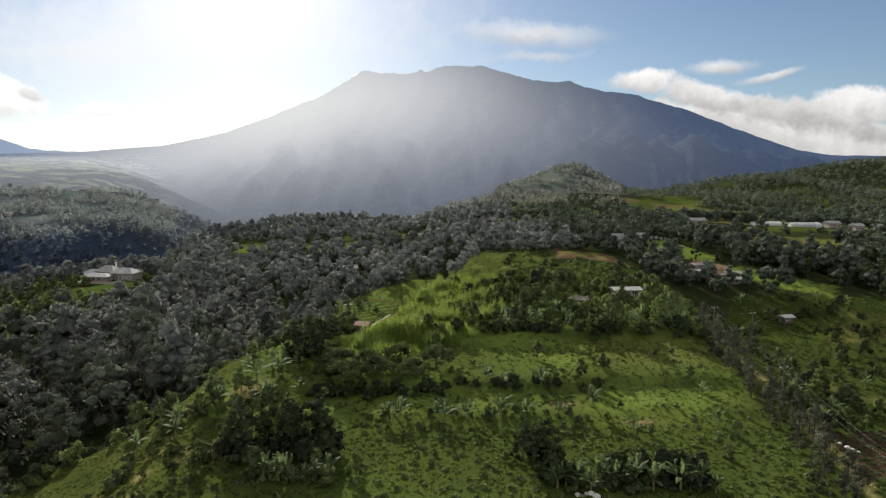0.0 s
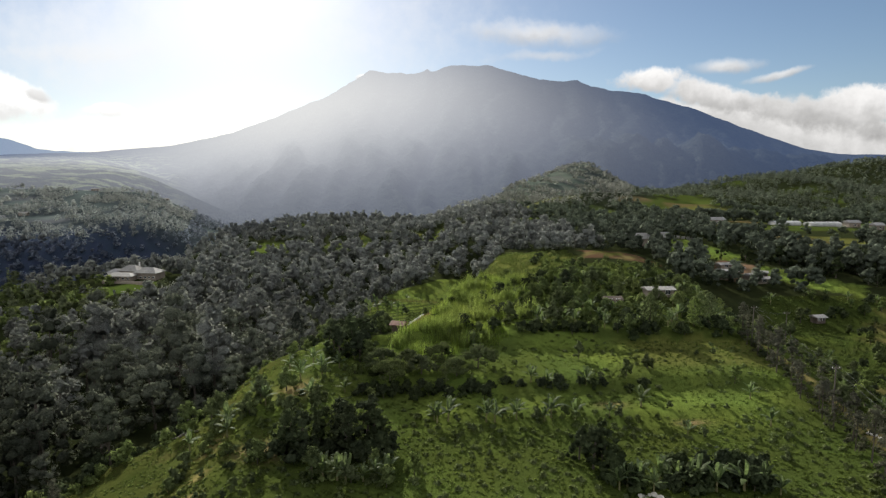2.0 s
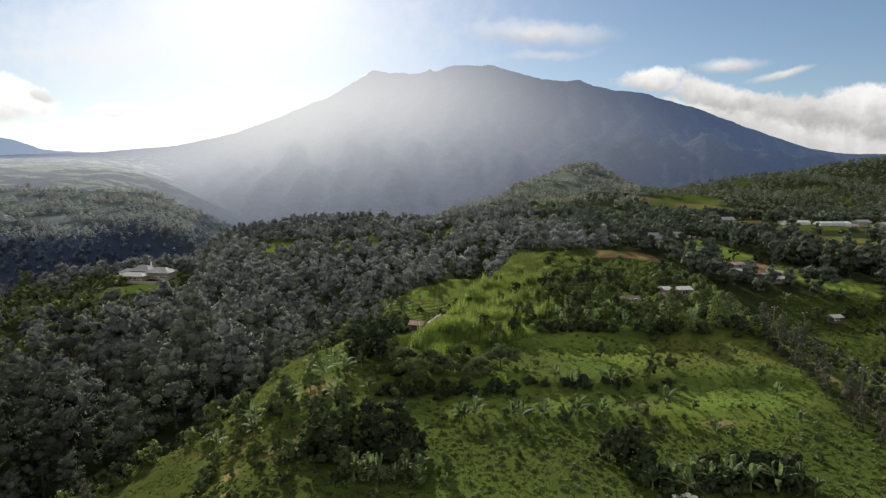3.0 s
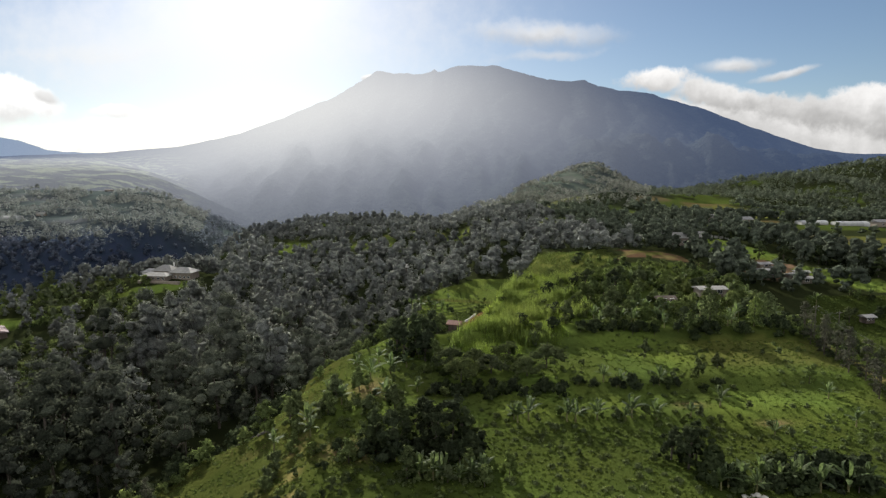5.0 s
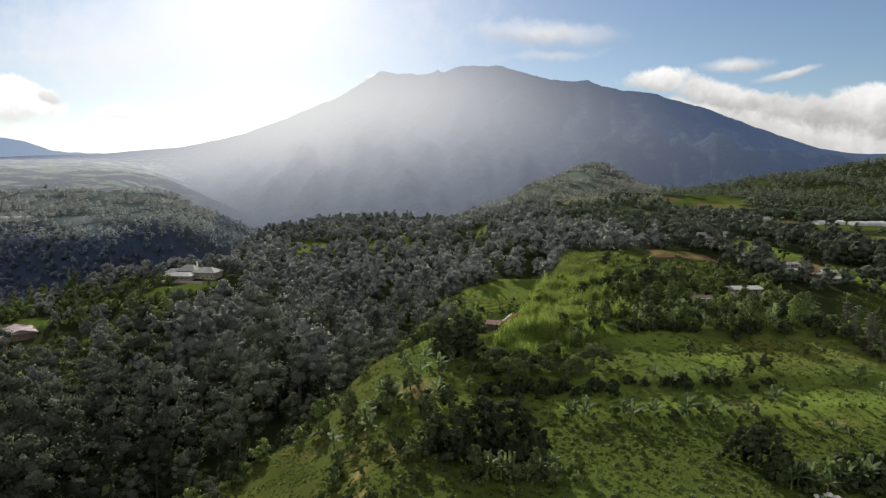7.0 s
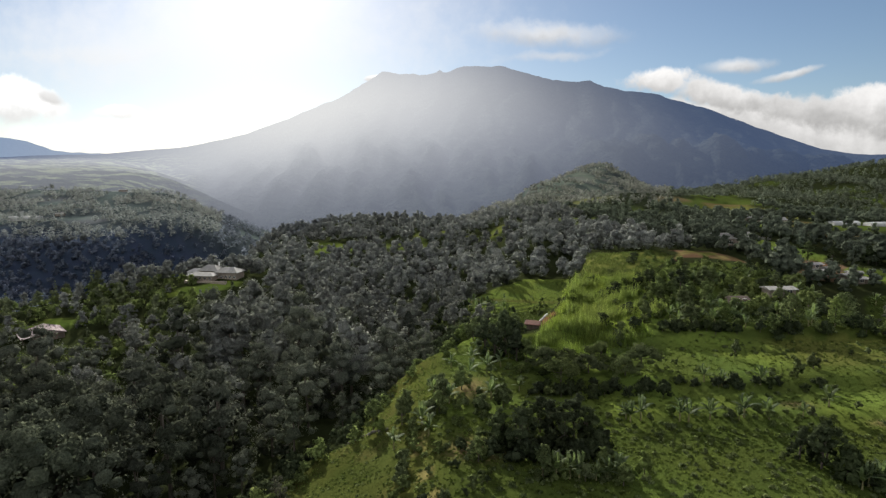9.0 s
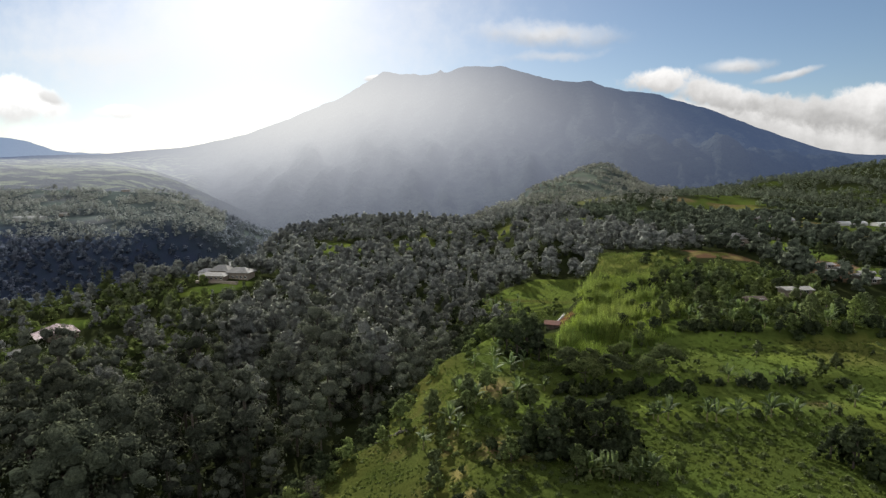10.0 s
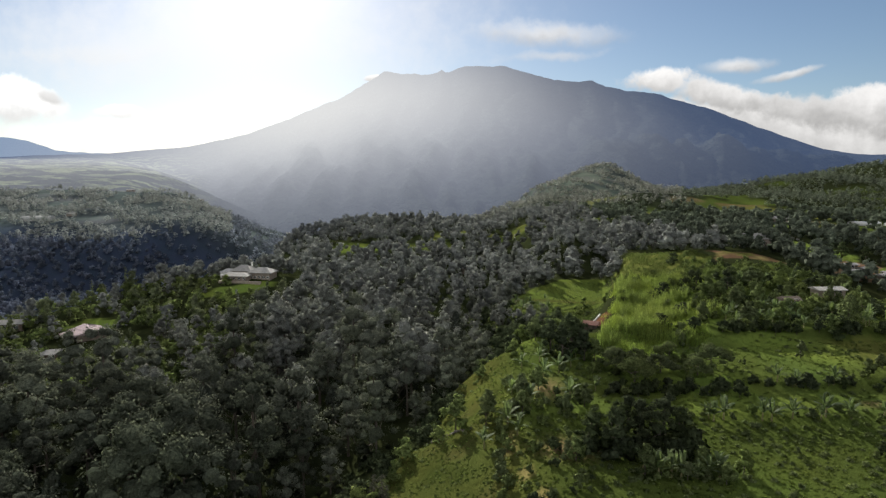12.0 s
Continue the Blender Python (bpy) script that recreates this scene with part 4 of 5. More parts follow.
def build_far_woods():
    rng = np.random.default_rng(12)

    def keep(x, y):
        ok = (np.abs(x + 25) < 0.86 * y + 60) & ((y < 1080) | (x > -0.1 * y)) & (openness(x, y) < rng.uniform(0.05, 0.95, x.shape)) & ~((x < field_edge(y) - 9) & (y < 262)) & ~(bump(x, y, -150, 253, 18, 14) > 0.3) & ((y < 620) | (ground_height(x, y) > -70))
        for poly in LAWNS + [BARE, CANE, GARDEN, DENSE, VILLAGE]:
            ok &= ~inside(x, y, poly)
        ok &= ~((np.abs(x - 228) < 45) & (np.abs(y - 372) < 30)) & ~((np.abs(x - 238) < 16) & (np.abs(y - 312) < 24))
        return ok & ((y > 232) | (y > 203) & (x > -60) & (x < 4 + 0.3 * (y - 203)) | (x > 66) & (y > 204))

    bands = [("woods", 205, 330, 7.5, 13, 9, 0.60, 9.0, 3.8), ("woods", 330, 620, 8.6, 9, 4, 0.95, 9.5, 4.2),
             ("woods", 620, 1080, 11.0, 8, 7, 1.45, 10.0, 5.0), ("woods", 1080, 2300, 17.0, 5, 5, 2.8, 11.0, 7.5)]
    spires = []
    for s in range(2):
        r2 = np.random.default_rng(s + 95)
        spires.append(crown(r2, [(r2.normal(0, 0.2), r2.normal(0, 0.2), 1.5 + 1.7 * k, 2.0 * (1 - k / 9) + 0.25) for k in range(9)], 8, 0.55, 0.85))
    for name, y0, y1, gap, lobes, per, card, h, r in bands:
        x, y = scatter(rng, -0.9 * y1 - 80, 0.9 * y1, y0, y1, gap, keep)
        forms = []
        for s in range(6):
            r2 = np.random.default_rng(s + int(y0))
            made = broadleaf_lobes(r2, h, r, 0.2, lobes)
            forms.append(crown(r2, made, per, card, 0.86) if y0 < 600 else crown_cards(r2, made, per, card, card * 1.2, 0.3))
        out, across, near_east, gorge, faint, hill = [], [], [], [], [], []
        z = ground_height(x, y)
        for i in range(len(x)):
            slim = y0 == 205 and x[i] < 25 and rng.uniform() < 0.10
            v, f = spires[i % 2] if slim else forms[int(rng.integers(0, 6))]
            # each tree's place picks its leaf tone, so painted haze deepens with distance
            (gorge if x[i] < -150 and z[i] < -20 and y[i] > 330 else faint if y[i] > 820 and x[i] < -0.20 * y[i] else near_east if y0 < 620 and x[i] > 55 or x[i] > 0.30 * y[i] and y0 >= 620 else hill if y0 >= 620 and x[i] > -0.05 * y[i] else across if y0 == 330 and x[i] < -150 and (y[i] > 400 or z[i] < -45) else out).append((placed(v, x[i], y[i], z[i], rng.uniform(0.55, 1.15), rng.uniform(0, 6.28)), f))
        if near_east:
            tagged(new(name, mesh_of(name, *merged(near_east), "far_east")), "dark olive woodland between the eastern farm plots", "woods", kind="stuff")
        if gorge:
            tagged(new(name, mesh_of(name, *merged(gorge), "gorge")), "dark wood on the gorge walls, blued by painted haze and shade", "woods", kind="stuff")
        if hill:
            tagged(new(name, mesh_of(name, *merged(hill), "forest_pale")), "green wood on the spur below the mountain, paled by painted haze", "woods", kind="stuff")
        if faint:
            tagged(new(name, mesh_of(name, *merged(faint), "faint")), "trees between far plateau fields, paled most by painted haze", "woods", kind="stuff")
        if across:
            tagged(new(name, mesh_of(name, *merged(across), "farther")), "woodland on the far side of the gorge, blued by painted haze", "woods", kind="stuff")
        tagged(new(name, mesh_of(name, *merged(out), "far" if y0 < 500 else "farther")), "patchy woodland between farm plots, paled by painted haze", "woods", kind="stuff")


build_far_woods()


# ---- buildings ----
def hip_roof(w, d, eave, ridge_z, over=0.6, thick=0.14, gable=False):
    """A pitched roof slab, hipped or gabled, centred, ridge along x."""
    bm = bmesh.new()
    a, b = w / 2 + over, d / 2 + over
    r = a if gable else max(a - b * 0.9, 0.4)

    def shell(dz):
        return [bm.verts.new(p) for p in ((-a, -b, eave + dz), (a, -b, eave + dz), (a, b, eave + dz), (-a, b, eave + dz), (-r, 0, ridge_z + dz), (r, 0, ridge_z + dz))]
    lo, hi = shell(0), shell(thick)
    for s, flip in ((hi, False), (lo, True)):
        for f in ((0, 1, 5, 4), (2, 3, 4, 5), (1, 2, 5), (3, 0, 4)):
            bm.faces.new([s[i] for i in (reversed(f) if flip else f)])
    for i, j in ((0, 1), (1, 2), (2, 3), (3, 0)):
        bm.faces.new((lo[i], lo[j], hi[j], hi[i]))
    return bm


def gable_wall(w, d, h, ridge_z):
    """Walls with pointed ends under a gabled roof."""
    bm = bmesh.new()
    lo = [bm.verts.new((sx * w / 2, sy * d / 2, 0)) for sx, sy in ((-1, -1), (1, -1), (1, 1), (-1, 1))]
    hi = [bm.verts.new((sx * w / 2, sy * d / 2, h)) for sx, sy in ((-1, -1), (1, -1), (1, 1), (-1, 1))]
    e0, e1 = bm.verts.new((-w / 2, 0, ridge_z)), bm.verts.new((w / 2, 0, ridge_z))
    for f in ((lo[0], lo[1], hi[1], hi[0]), (lo[2], lo[3], hi[3], hi[2]), (lo[1], lo[2], hi[2], e1, hi[1]), (lo[3], lo[0], hi[0], e0, hi[3]), (hi[0], hi[1], e1, e0), (hi[2], hi[3], e0, e1), tuple(reversed(lo))):
        bm.faces.new(f)
    return bm


def ribs(w, d, eave, ridge_z, parent, mat, count, over=0.6):
    """Raised seams on both slopes of a sheet roof."""
    a, b = w / 2 + over, d / 2 + over
    slope = math.atan2(ridge_z - eave, b)
    run = math.hypot(b, ridge_z - eave)
    me = bpy.data.meshes.new("seam")
    bm = boxed(-0.04, 0.04, 0, run, 0, 0.05)
    bm.to_mesh(me)
    bm.free()
    me.materials.append(M[mat])
    for k in range(count):
        x = -a + (k + 0.5) * 2 * a / count
        part("seam", me, mat, parent, at=pose(x, -b, eave + 0.15, math.degrees(slope)))
        part("seam", me, mat, parent, at=pose(x, b, eave + 0.15, math.degrees(slope), 0, 180))


def window_on(parent, x, y, z, w, h, turn=0):
    win = part("window", boxed(-w / 2, w / 2, -0.05, 0.03, 0, h, bevel=0.02), "white_wall", parent, "pale window frame", pose(x, y, z, 0, 0, turn))
    part("pane", boxed(-w / 2 + 0.1, -0.04, -0.075, -0.055, 0.1, h - 0.1), "glass", win, "dark glass")
    part("pane", boxed(0.04, w / 2 - 0.1, -0.075, -0.055, 0.1, h - 0.1), "glass", win, "dark glass")


def block(house, w, d, h, ridge, wall, roof, at, gable=False, seams=0, windows=0, over=0.6):
    """One volume of a building: walls, roof, windows, door."""
    body = part("wall", gable_wall(w, d, h, h + (ridge - h) * 0.9) if gable else boxed(-w / 2, w / 2, -d / 2, d / 2, -1.2, h, bevel=0.03), wall, house, at=at)
    top = part("roof", hip_roof(w, d, h, ridge, over, gable=gable), roof, house, at=at)
    if seams:
        ribs(w, d, h, ridge, top, roof, seams, over)
    for k in range(windows):
        window_on(body, -w / 2 + (k + 0.5) * w / windows, -d / 2, 0.9, min(1.6, w / windows * 0.6), 1.3)
    return body


def ground_at(x, y, turn=0.0, up=0.0):
    return pose(x, y, float(ground_height(x, y)) + up, 0, 0, turn)


def build_villa():
    v = thing("villa", "large pale villa with broad grey hipped roofs on a wooded rise", "house", at=ground_at(-148.5, 259, -8, -0.5) @ Matrix.Scale(0.78, 4))
    block(v, 13, 9, 4.0, 6.6, "tan_wall", "tile_grey", pose(8, 3, 0), windows=5, over=1.0)
    block(v, 11, 8, 4.4, 7.4, "tan_wall", "tile_grey", pose(-4.5, 5, 0), windows=4, over=1.0)
    block(v, 15, 7, 2.8, 4.4, "tan_wall", "tile_grey", pose(-4.5, -3.8, 0), windows=5, over=1.0)
    block(v, 8, 6, 3.4, 5.2, "white_wall", "zinc", pose(-13.5, 4, 0), windows=2)
    b = part("terrace", boxed(-13, 12, -9.5, -7.4, -1.5, 0.25, bevel=0.05), "tan_wall", v, "tan terrace edge")
    for k in range(6):
        part("column", boxed(-11.6 + 2.9 * k, -11.3 + 2.9 * k, -8.1, -7.8, 0.2, 3.0, bevel=0.03), "tan_wall", b)
    mast = part("dish", boxed(-0.06, 0.06, -0.06, 0.06, 7.5, 9.6), "zinc", v, "small roof antenna", pose(3, 5, 0))
    part("chimney", boxed(0.4, 1.0, 4.2, 4.9, 7.0, 9.3, bevel=0.03), "white_wall", v)


def build_house(name, label, x, y, turn, w, d, h, ridge, wall, roof, seams=0, lean=0.0, windows=2, up=0.2, group=""):
    t = thing(name, label, "house", group, ground_at(x, y, turn, up))
    block(t, w, d, h, ridge, wall, roof, pose(0, 0, 0), True, seams, windows, 0.5)
    part("door", boxed(-0.45, 0.45, -d / 2 - 0.05, -d / 2 - 0.005, 0, 2.0, bevel=0.01), "wood", t, "plain wooden door", pose(w * 0.33, 0, 0))
    if lean:
        bm = bmesh.new()
        bmesh.ops.create_cube(bm, size=1.0, matrix=Matrix.LocRotScale((0, -d / 2 - lean / 2 - 0.3, h - 0.42), Euler((math.atan2(0.5, lean), 0, 0)), (w + 0.8, lean + 0.6, 0.12)))
        part("lean_to", bm, roof, t, "lower lean-to roof")
        for sx in (-1, 1):
            part("post", boxed(sx * w * 0.45 - 0.07, sx * w * 0.45 + 0.07, -d / 2 - lean, -d / 2 - lean + 0.14, -0.8, h - 0.6), "wood", t)
    return t


def build_greenhouse(x, y, turn, length, width, height, label):
    """A long shed of film over hoops."""
    t = thing("greenhouse", label, "greenhouse", "farm sheds", ground_at(x, y, turn, 0.1))
    ring = [(width / 2 * math.cos(a), height * 0.45 + height * 0.55 * math.sin(a)) for a in np.linspace(0, math.pi, 9)]
    ring = [(width / 2, -0.5)] + ring + [(-width / 2, -0.5)]
    bays = max(3, int(length / 4))
    for b in range(bays):
        x0, x1 = -length / 2 + b * length / bays + 0.05, -length / 2 + (b + 1) * length / bays - 0.05
        bm = bmesh.new()
        r0, r1 = [bm.verts.new((x0, p, q)) for p, q in ring], [bm.verts.new((x1, p, q)) for p, q in ring]
        for i in range(len(ring) - 1):
            bm.faces.new((r0[i], r0[i + 1], r1[i + 1], r1[i]))
        bm.faces.new(r0), bm.faces.new(list(reversed(r1)))
        part("panel", bm, "film", t)
    for b in range(bays + 1):
        xx = -length / 2 + b * length / bays
        v, f = tube([(xx, p * 1.01, q * 1.01) for p, q in ring], [0.07] * len(ring), 4)
        part("hoop", mesh_of("hoop", v, f, "zinc"), "zinc", t)


build_villa()
build_house("house", "low house with a faded mauve sheet roof among garden trees", -187, 203, -46, 11.0, 9.5, 2.3, 3.8, "wood", "roof_pink", 12, 3.0, up=-0.2)
build_house("shed", "small weathered shed beside the valley wood", -185, 179, 20, 6, 4.5, 2.4, 3.4, "wood", "tile_grey", 6)
build_house("shed", "grey-roofed shed by the garden lawn", -219, 209, 10, 8, 5, 2.6, 3.8, "wood", "tile_grey", 6)
build_house("shed", "long low shed with a zinc roof among gardens", 53, 168, 4, 7.5, 4.2, 2.2, 2.8, "tan_wall", "tile_grey", 9, group="garden sheds")
build_house("shed", "small dark wooden hut with a pale gable edge", 37.5, 159.5, 3, 4.0, 3.2, 1.7, 2.5, "wood", "wood", 5, group="garden sheds")
build_house("hut", "tiny hut with a pale sheet roof in the fields", 111, 186, 12, 3.2, 2.6, 1.9, 2.5, "wood", "zinc", 4)
build_house("hut", "small hut with a rust-red roof beside a bare strip", -20.0, 144.6, -20, 3.0, 2.4, 1.8, 2.5, "wood", "roof_red", 5, windows=0, up=-0.4)
for k, (dx, dy, turn, w) in enumerate(((-1, 10, 10, 5.5), (-4, 3, -5, 6), (2, 5.5, 20, 4.5), (-6.5, -1.5, 0, 6.5), (3.5, -2, 35, 4.5), (6, -6, 5, 5.5), (9, 1, -15, 5))):
    build_house("house", "small village house with a pale zinc roof", 104 + dx, 225 + dy, turn, w * 0.9, 3.4, 2.0, 2.6, "tan_wall", "zinc", 6, windows=1, up=-0.5, group="village houses")
build_greenhouse(219, 398, 3, 18, 8, 2.7, "long white film-covered farm shed on a ledge")
build_greenhouse(240, 391, 3, 21, 8, 2.7, "long white film-covered farm shed on a ledge")
build_greenhouse(242, 314, 4, 26, 9, 3.8, "white film-covered shed below the village")
for x, y, w in ((262, 395, 8), (268, 380, 6), (283, 382, 8), (300, 384, 7), (150, 372, 9), (160, 371, 10), (141, 377, 8)):
    build_house("house", "small pale-roofed farmhouse on the hillside", x, y, 5, w, 6, 3.0, 4.6, "tan_wall", "zinc", 5, windows=1, group="hillside houses")
build_greenhouse(-578, 722, 10, 34, 14, 6.0, "long pale shed on the far plateau")
for x, y, w in ((-603, 745, 12), (-560, 760, 10), (-505, 955, 12), (-680, 1120, 14), (-540, 1105, 12), (-48, 300, 7)):
    build_house("house", "distant farmhouse with a grey roof", x, y, 12, w, 6, 3.0, 4.4, "tan_wall", "tile_grey", 5, group="distant houses")
for x, y, w in ((78, 262, 12), (87, 266, 9)):
    build_house("house", "dark-walled house among trees above the bare plot", x, y, -6, w, 7, 3.2, 5.4, "tan_wall", "tile_grey", 8, group="hillside houses")


def build_walls_and_posts():
    w = thing("garden_wall", "low pale wall along a rust-coloured strip", "wall", at=pose(0, 0, 0))
    for k in range(12):
        x, y = -20.9 + k * 0.56, 147.2 + k * 0.95
        part("panel", boxed(-0.56, 0.56, -0.14, 0.14, -0.5, 0.55, bevel=0.03), "white_wall", w, at=ground_at(x, y, 59.5))
    w = thing("retaining_wall", "short pale concrete stair wall on the hillside", "wall", at=ground_at(101, 291, 20))
    for k in range(6):
        part("slab", boxed(-0.9, 0.9, -0.3, 0.3, -0.6, 1.3 - 0.15 * k, bevel=0.04), "concrete", w, at=pose(k * 1.8, -k * 1.5, 0))
    poles = [(56, 66), (60.5, 101), (65.5, 139), (91, 169)]
    tops = []
    for x, y in poles:
        p = thing("utility_pole", "slim grey wooden utility pole beside the track", "pole", "utility poles", ground_at(x, y, 8))
        v, f = tube([(0, 0, -0.8), (0, 0, 4), (0, 0, 8.6)], [0.15, 0.12, 0.09], 8)
        part("shaft", mesh_of("shaft", v, f, "pole"), "pole", p)
        arm = part("crossarm", boxed(-0.8, 0.8, -0.06, 0.06, 8.0, 8.14, bevel=0.01), "pole", p)
        for s in (-0.7, 0.7):
            part("insulator", boxed(s - 0.05, s + 0.05, -0.05, 0.05, 8.14, 8.34, bevel=0.015), "white_wall", arm)
        tops.append([ground_at(x, y, 8) @ Vector((s, 0, 8.34)) for s in (-0.7, 0.7)])
    for a, b in zip(tops, tops[1:]):
        for s in (0, 1):
            pts = [a[s].lerp(b[s], t) - Vector((0, 0, 1.0 * 4 * t * (1 - t))) for t in np.linspace(0, 1, 13)]
            tagged(new("overhead_wire", mesh_of("overhead_wire", *tube(pts, [0.013] * 13, 4), "wire")), "thin sagging overhead wire between poles", "wire", "overhead wires")


build_walls_and_posts()


def build_stones():
    rng = np.random.default_rng(8)
    for k in range(14):
        if k < 9:
            x, y, size = 62.2 + k * 0.45, 94.5 - k * 0.75 + rng.normal(0, 0.3), rng.uniform(0.25, 0.55)
        else:
            x, y, size = 18.3 + (k - 9) * 0.6, 74.9 + rng.normal(0, 0.25), rng.uniform(0.3, 0.55)
        bm = bmesh.new()
        bmesh.ops.create_icosphere(bm, subdivisions=2, radius=size)
        for v in bm.verts:
            v.co *= 1 + 0.28 * noise.noise(v.co * 2.2 + Vector((k * 3.1, 0, 0)))
            v.co.z *= 0.62
        me = bpy.data.meshes.new("boulder")
        bm.to_mesh(me)
        bm.free()
        me.materials.append(M["stone"])
        ob = new("boulder", me)
        ob.matrix_basis = ground_at(x, y, rng.uniform(0, 360), size * 0.2)
        tagged(ob, "rough whitish boulder lying in grass", "rock", "pale boulders")


build_stones()


def build_ledge():
    """A low ledge of rough field stones between the two grass patches."""
    rng = np.random.default_rng(17)
    w = thing("dry_stone_ledge", "low ledge of rough grey field stones", "wall", at=pose(0, 0, 0))
    shapes = []
    for k in range(4):
        bm = bmesh.new()
        bmesh.ops.create_icosphere(bm, subdivisions=1, radius=0.24)
        for v in bm.verts:
            v.co *= 1 + 0.3 * noise.noise(v.co * 3 + Vector((k * 2.7, 1, 0)))
        me = bpy.data.meshes.new("stone")
        bm.to_mesh(me)
        bm.free()
        me.materials.append(M["field_stone"])
        shapes.append(me)
    for k in range(40):
        x = -59.6 + k * 0.21 + rng.normal(0, 0.12)
        y = 99.4 - 0.14 * (x + 59.6) + 0.3 * math.sin(k * 0.5) + rng.normal(0, 0.14)
        part("stone", shapes[k % 4], "field_stone", w, at=pose(x, y, float(ground_height(x, y)) + 0.02 + 0.2 * (k % 2), 0, 0, rng.uniform(0, 360)) @ Matrix.Scale(rng.uniform(0.5, 1.25), 4))


build_ledge()


# ---- field trees and shrubs ----
def row(kind, name, spots, scale, label="", seed=0):
    rng = np.random.default_rng(seed)
    for i, (x, y) in enumerate(spots):
        plant(kind, name, x, y, scale * rng.uniform(0.82, 1.18), rng.uniform(0, 360), int(rng.integers(0, 6)), label)


# the dark clump on the western part of the field
row("dark", "dark_tree", [(-33, 87), (-29.5, 84.5), (-28, 89), (-24.5, 90), (-23, 86), (-20.5, 90.5), (-19, 87.5), (-25.5, 93)], 0.80, seed=1)
row("darkshrub", "shrub", [(-34 + 1.6 * k, 85.2 + 2.0 * math.sin(k * 1.3)) for k in range(12)], 1.5, "dark shrub at the foot of the tree clump", 12)
row("garden", "leafy_tree", [(-18, 81), (-12.5, 80), (-27, 79), (-36, 83), (-35, 97), (-31, 101)], 0.62, seed=2)
row("dark", "dark_tree", [(-31, 123), (-28.5, 126.5), (-33, 127), (-26.5, 122), (-29, 131), (-26, 128.5)], 0.92, "tall dark tree above the red-roofed hut", 8)
row("shrub", "shrub", [(35, 155), (38, 154.5), (41, 155.5), (48, 160), (52, 161), (56, 161.5), (44, 157)], 1.35, "leafy shrub in front of a garden shed", 9)
row("bamboo", "bamboo_clump", [(41.5, 141), (43.5, 142.5), (52.5, 141.5), (54.5, 143), (58, 146)], 0.95, seed=10)
row("airy", "feathery_tree", [(-65, 80), (-66.5, 82.5)], 0.55, "pale-leaved bush at the valley rim", 13)
row("garden", "leafy_tree", [(-48.8, 98.0)], 0.85, "round bright green tree at the corner of the fields", 3)
row("dark", "dark_tree", [(13.6, 82), (16.2, 80.3), (12.2, 85), (15.2, 83.4)], 0.66, seed=4)
row("umbrella", "spreading_tree", [(-19, 111), (-13, 114), (-6, 113), (-16, 119), (-9, 120.5), (-1.5, 117.5), (-21, 117)], 0.82, seed=5)
row("darkshrub", "shrub", [(-24 + 2.1 * k, 107.5 + 1.7 * math.sin(k * 2.1)) for k in range(12)], 1.1, "dark shrub beneath spreading trees", 7)
row("garden", "leafy_tree", [(48.5, 112), (33, 117), (27.5, 113), (20.5, 124)], 0.5, seed=6)
for k, y in enumerate(np.arange(70, 139, 3.6)):
    row("airy", "feathery_tree", [(float(hedge_x(y)) + 0.9 * math.sin(k * 2.3), float(y))], 0.92, seed=60 + k)
for k, y in enumerate(np.arange(74, 98, 3.4)):
    row("shrub", "shrub", [(-47.6 + 0.08 * (y - 74) + 0.6 * math.sin(k * 1.9), float(y))], 1.05, "hedge shrub along the footpath", 90 + k)


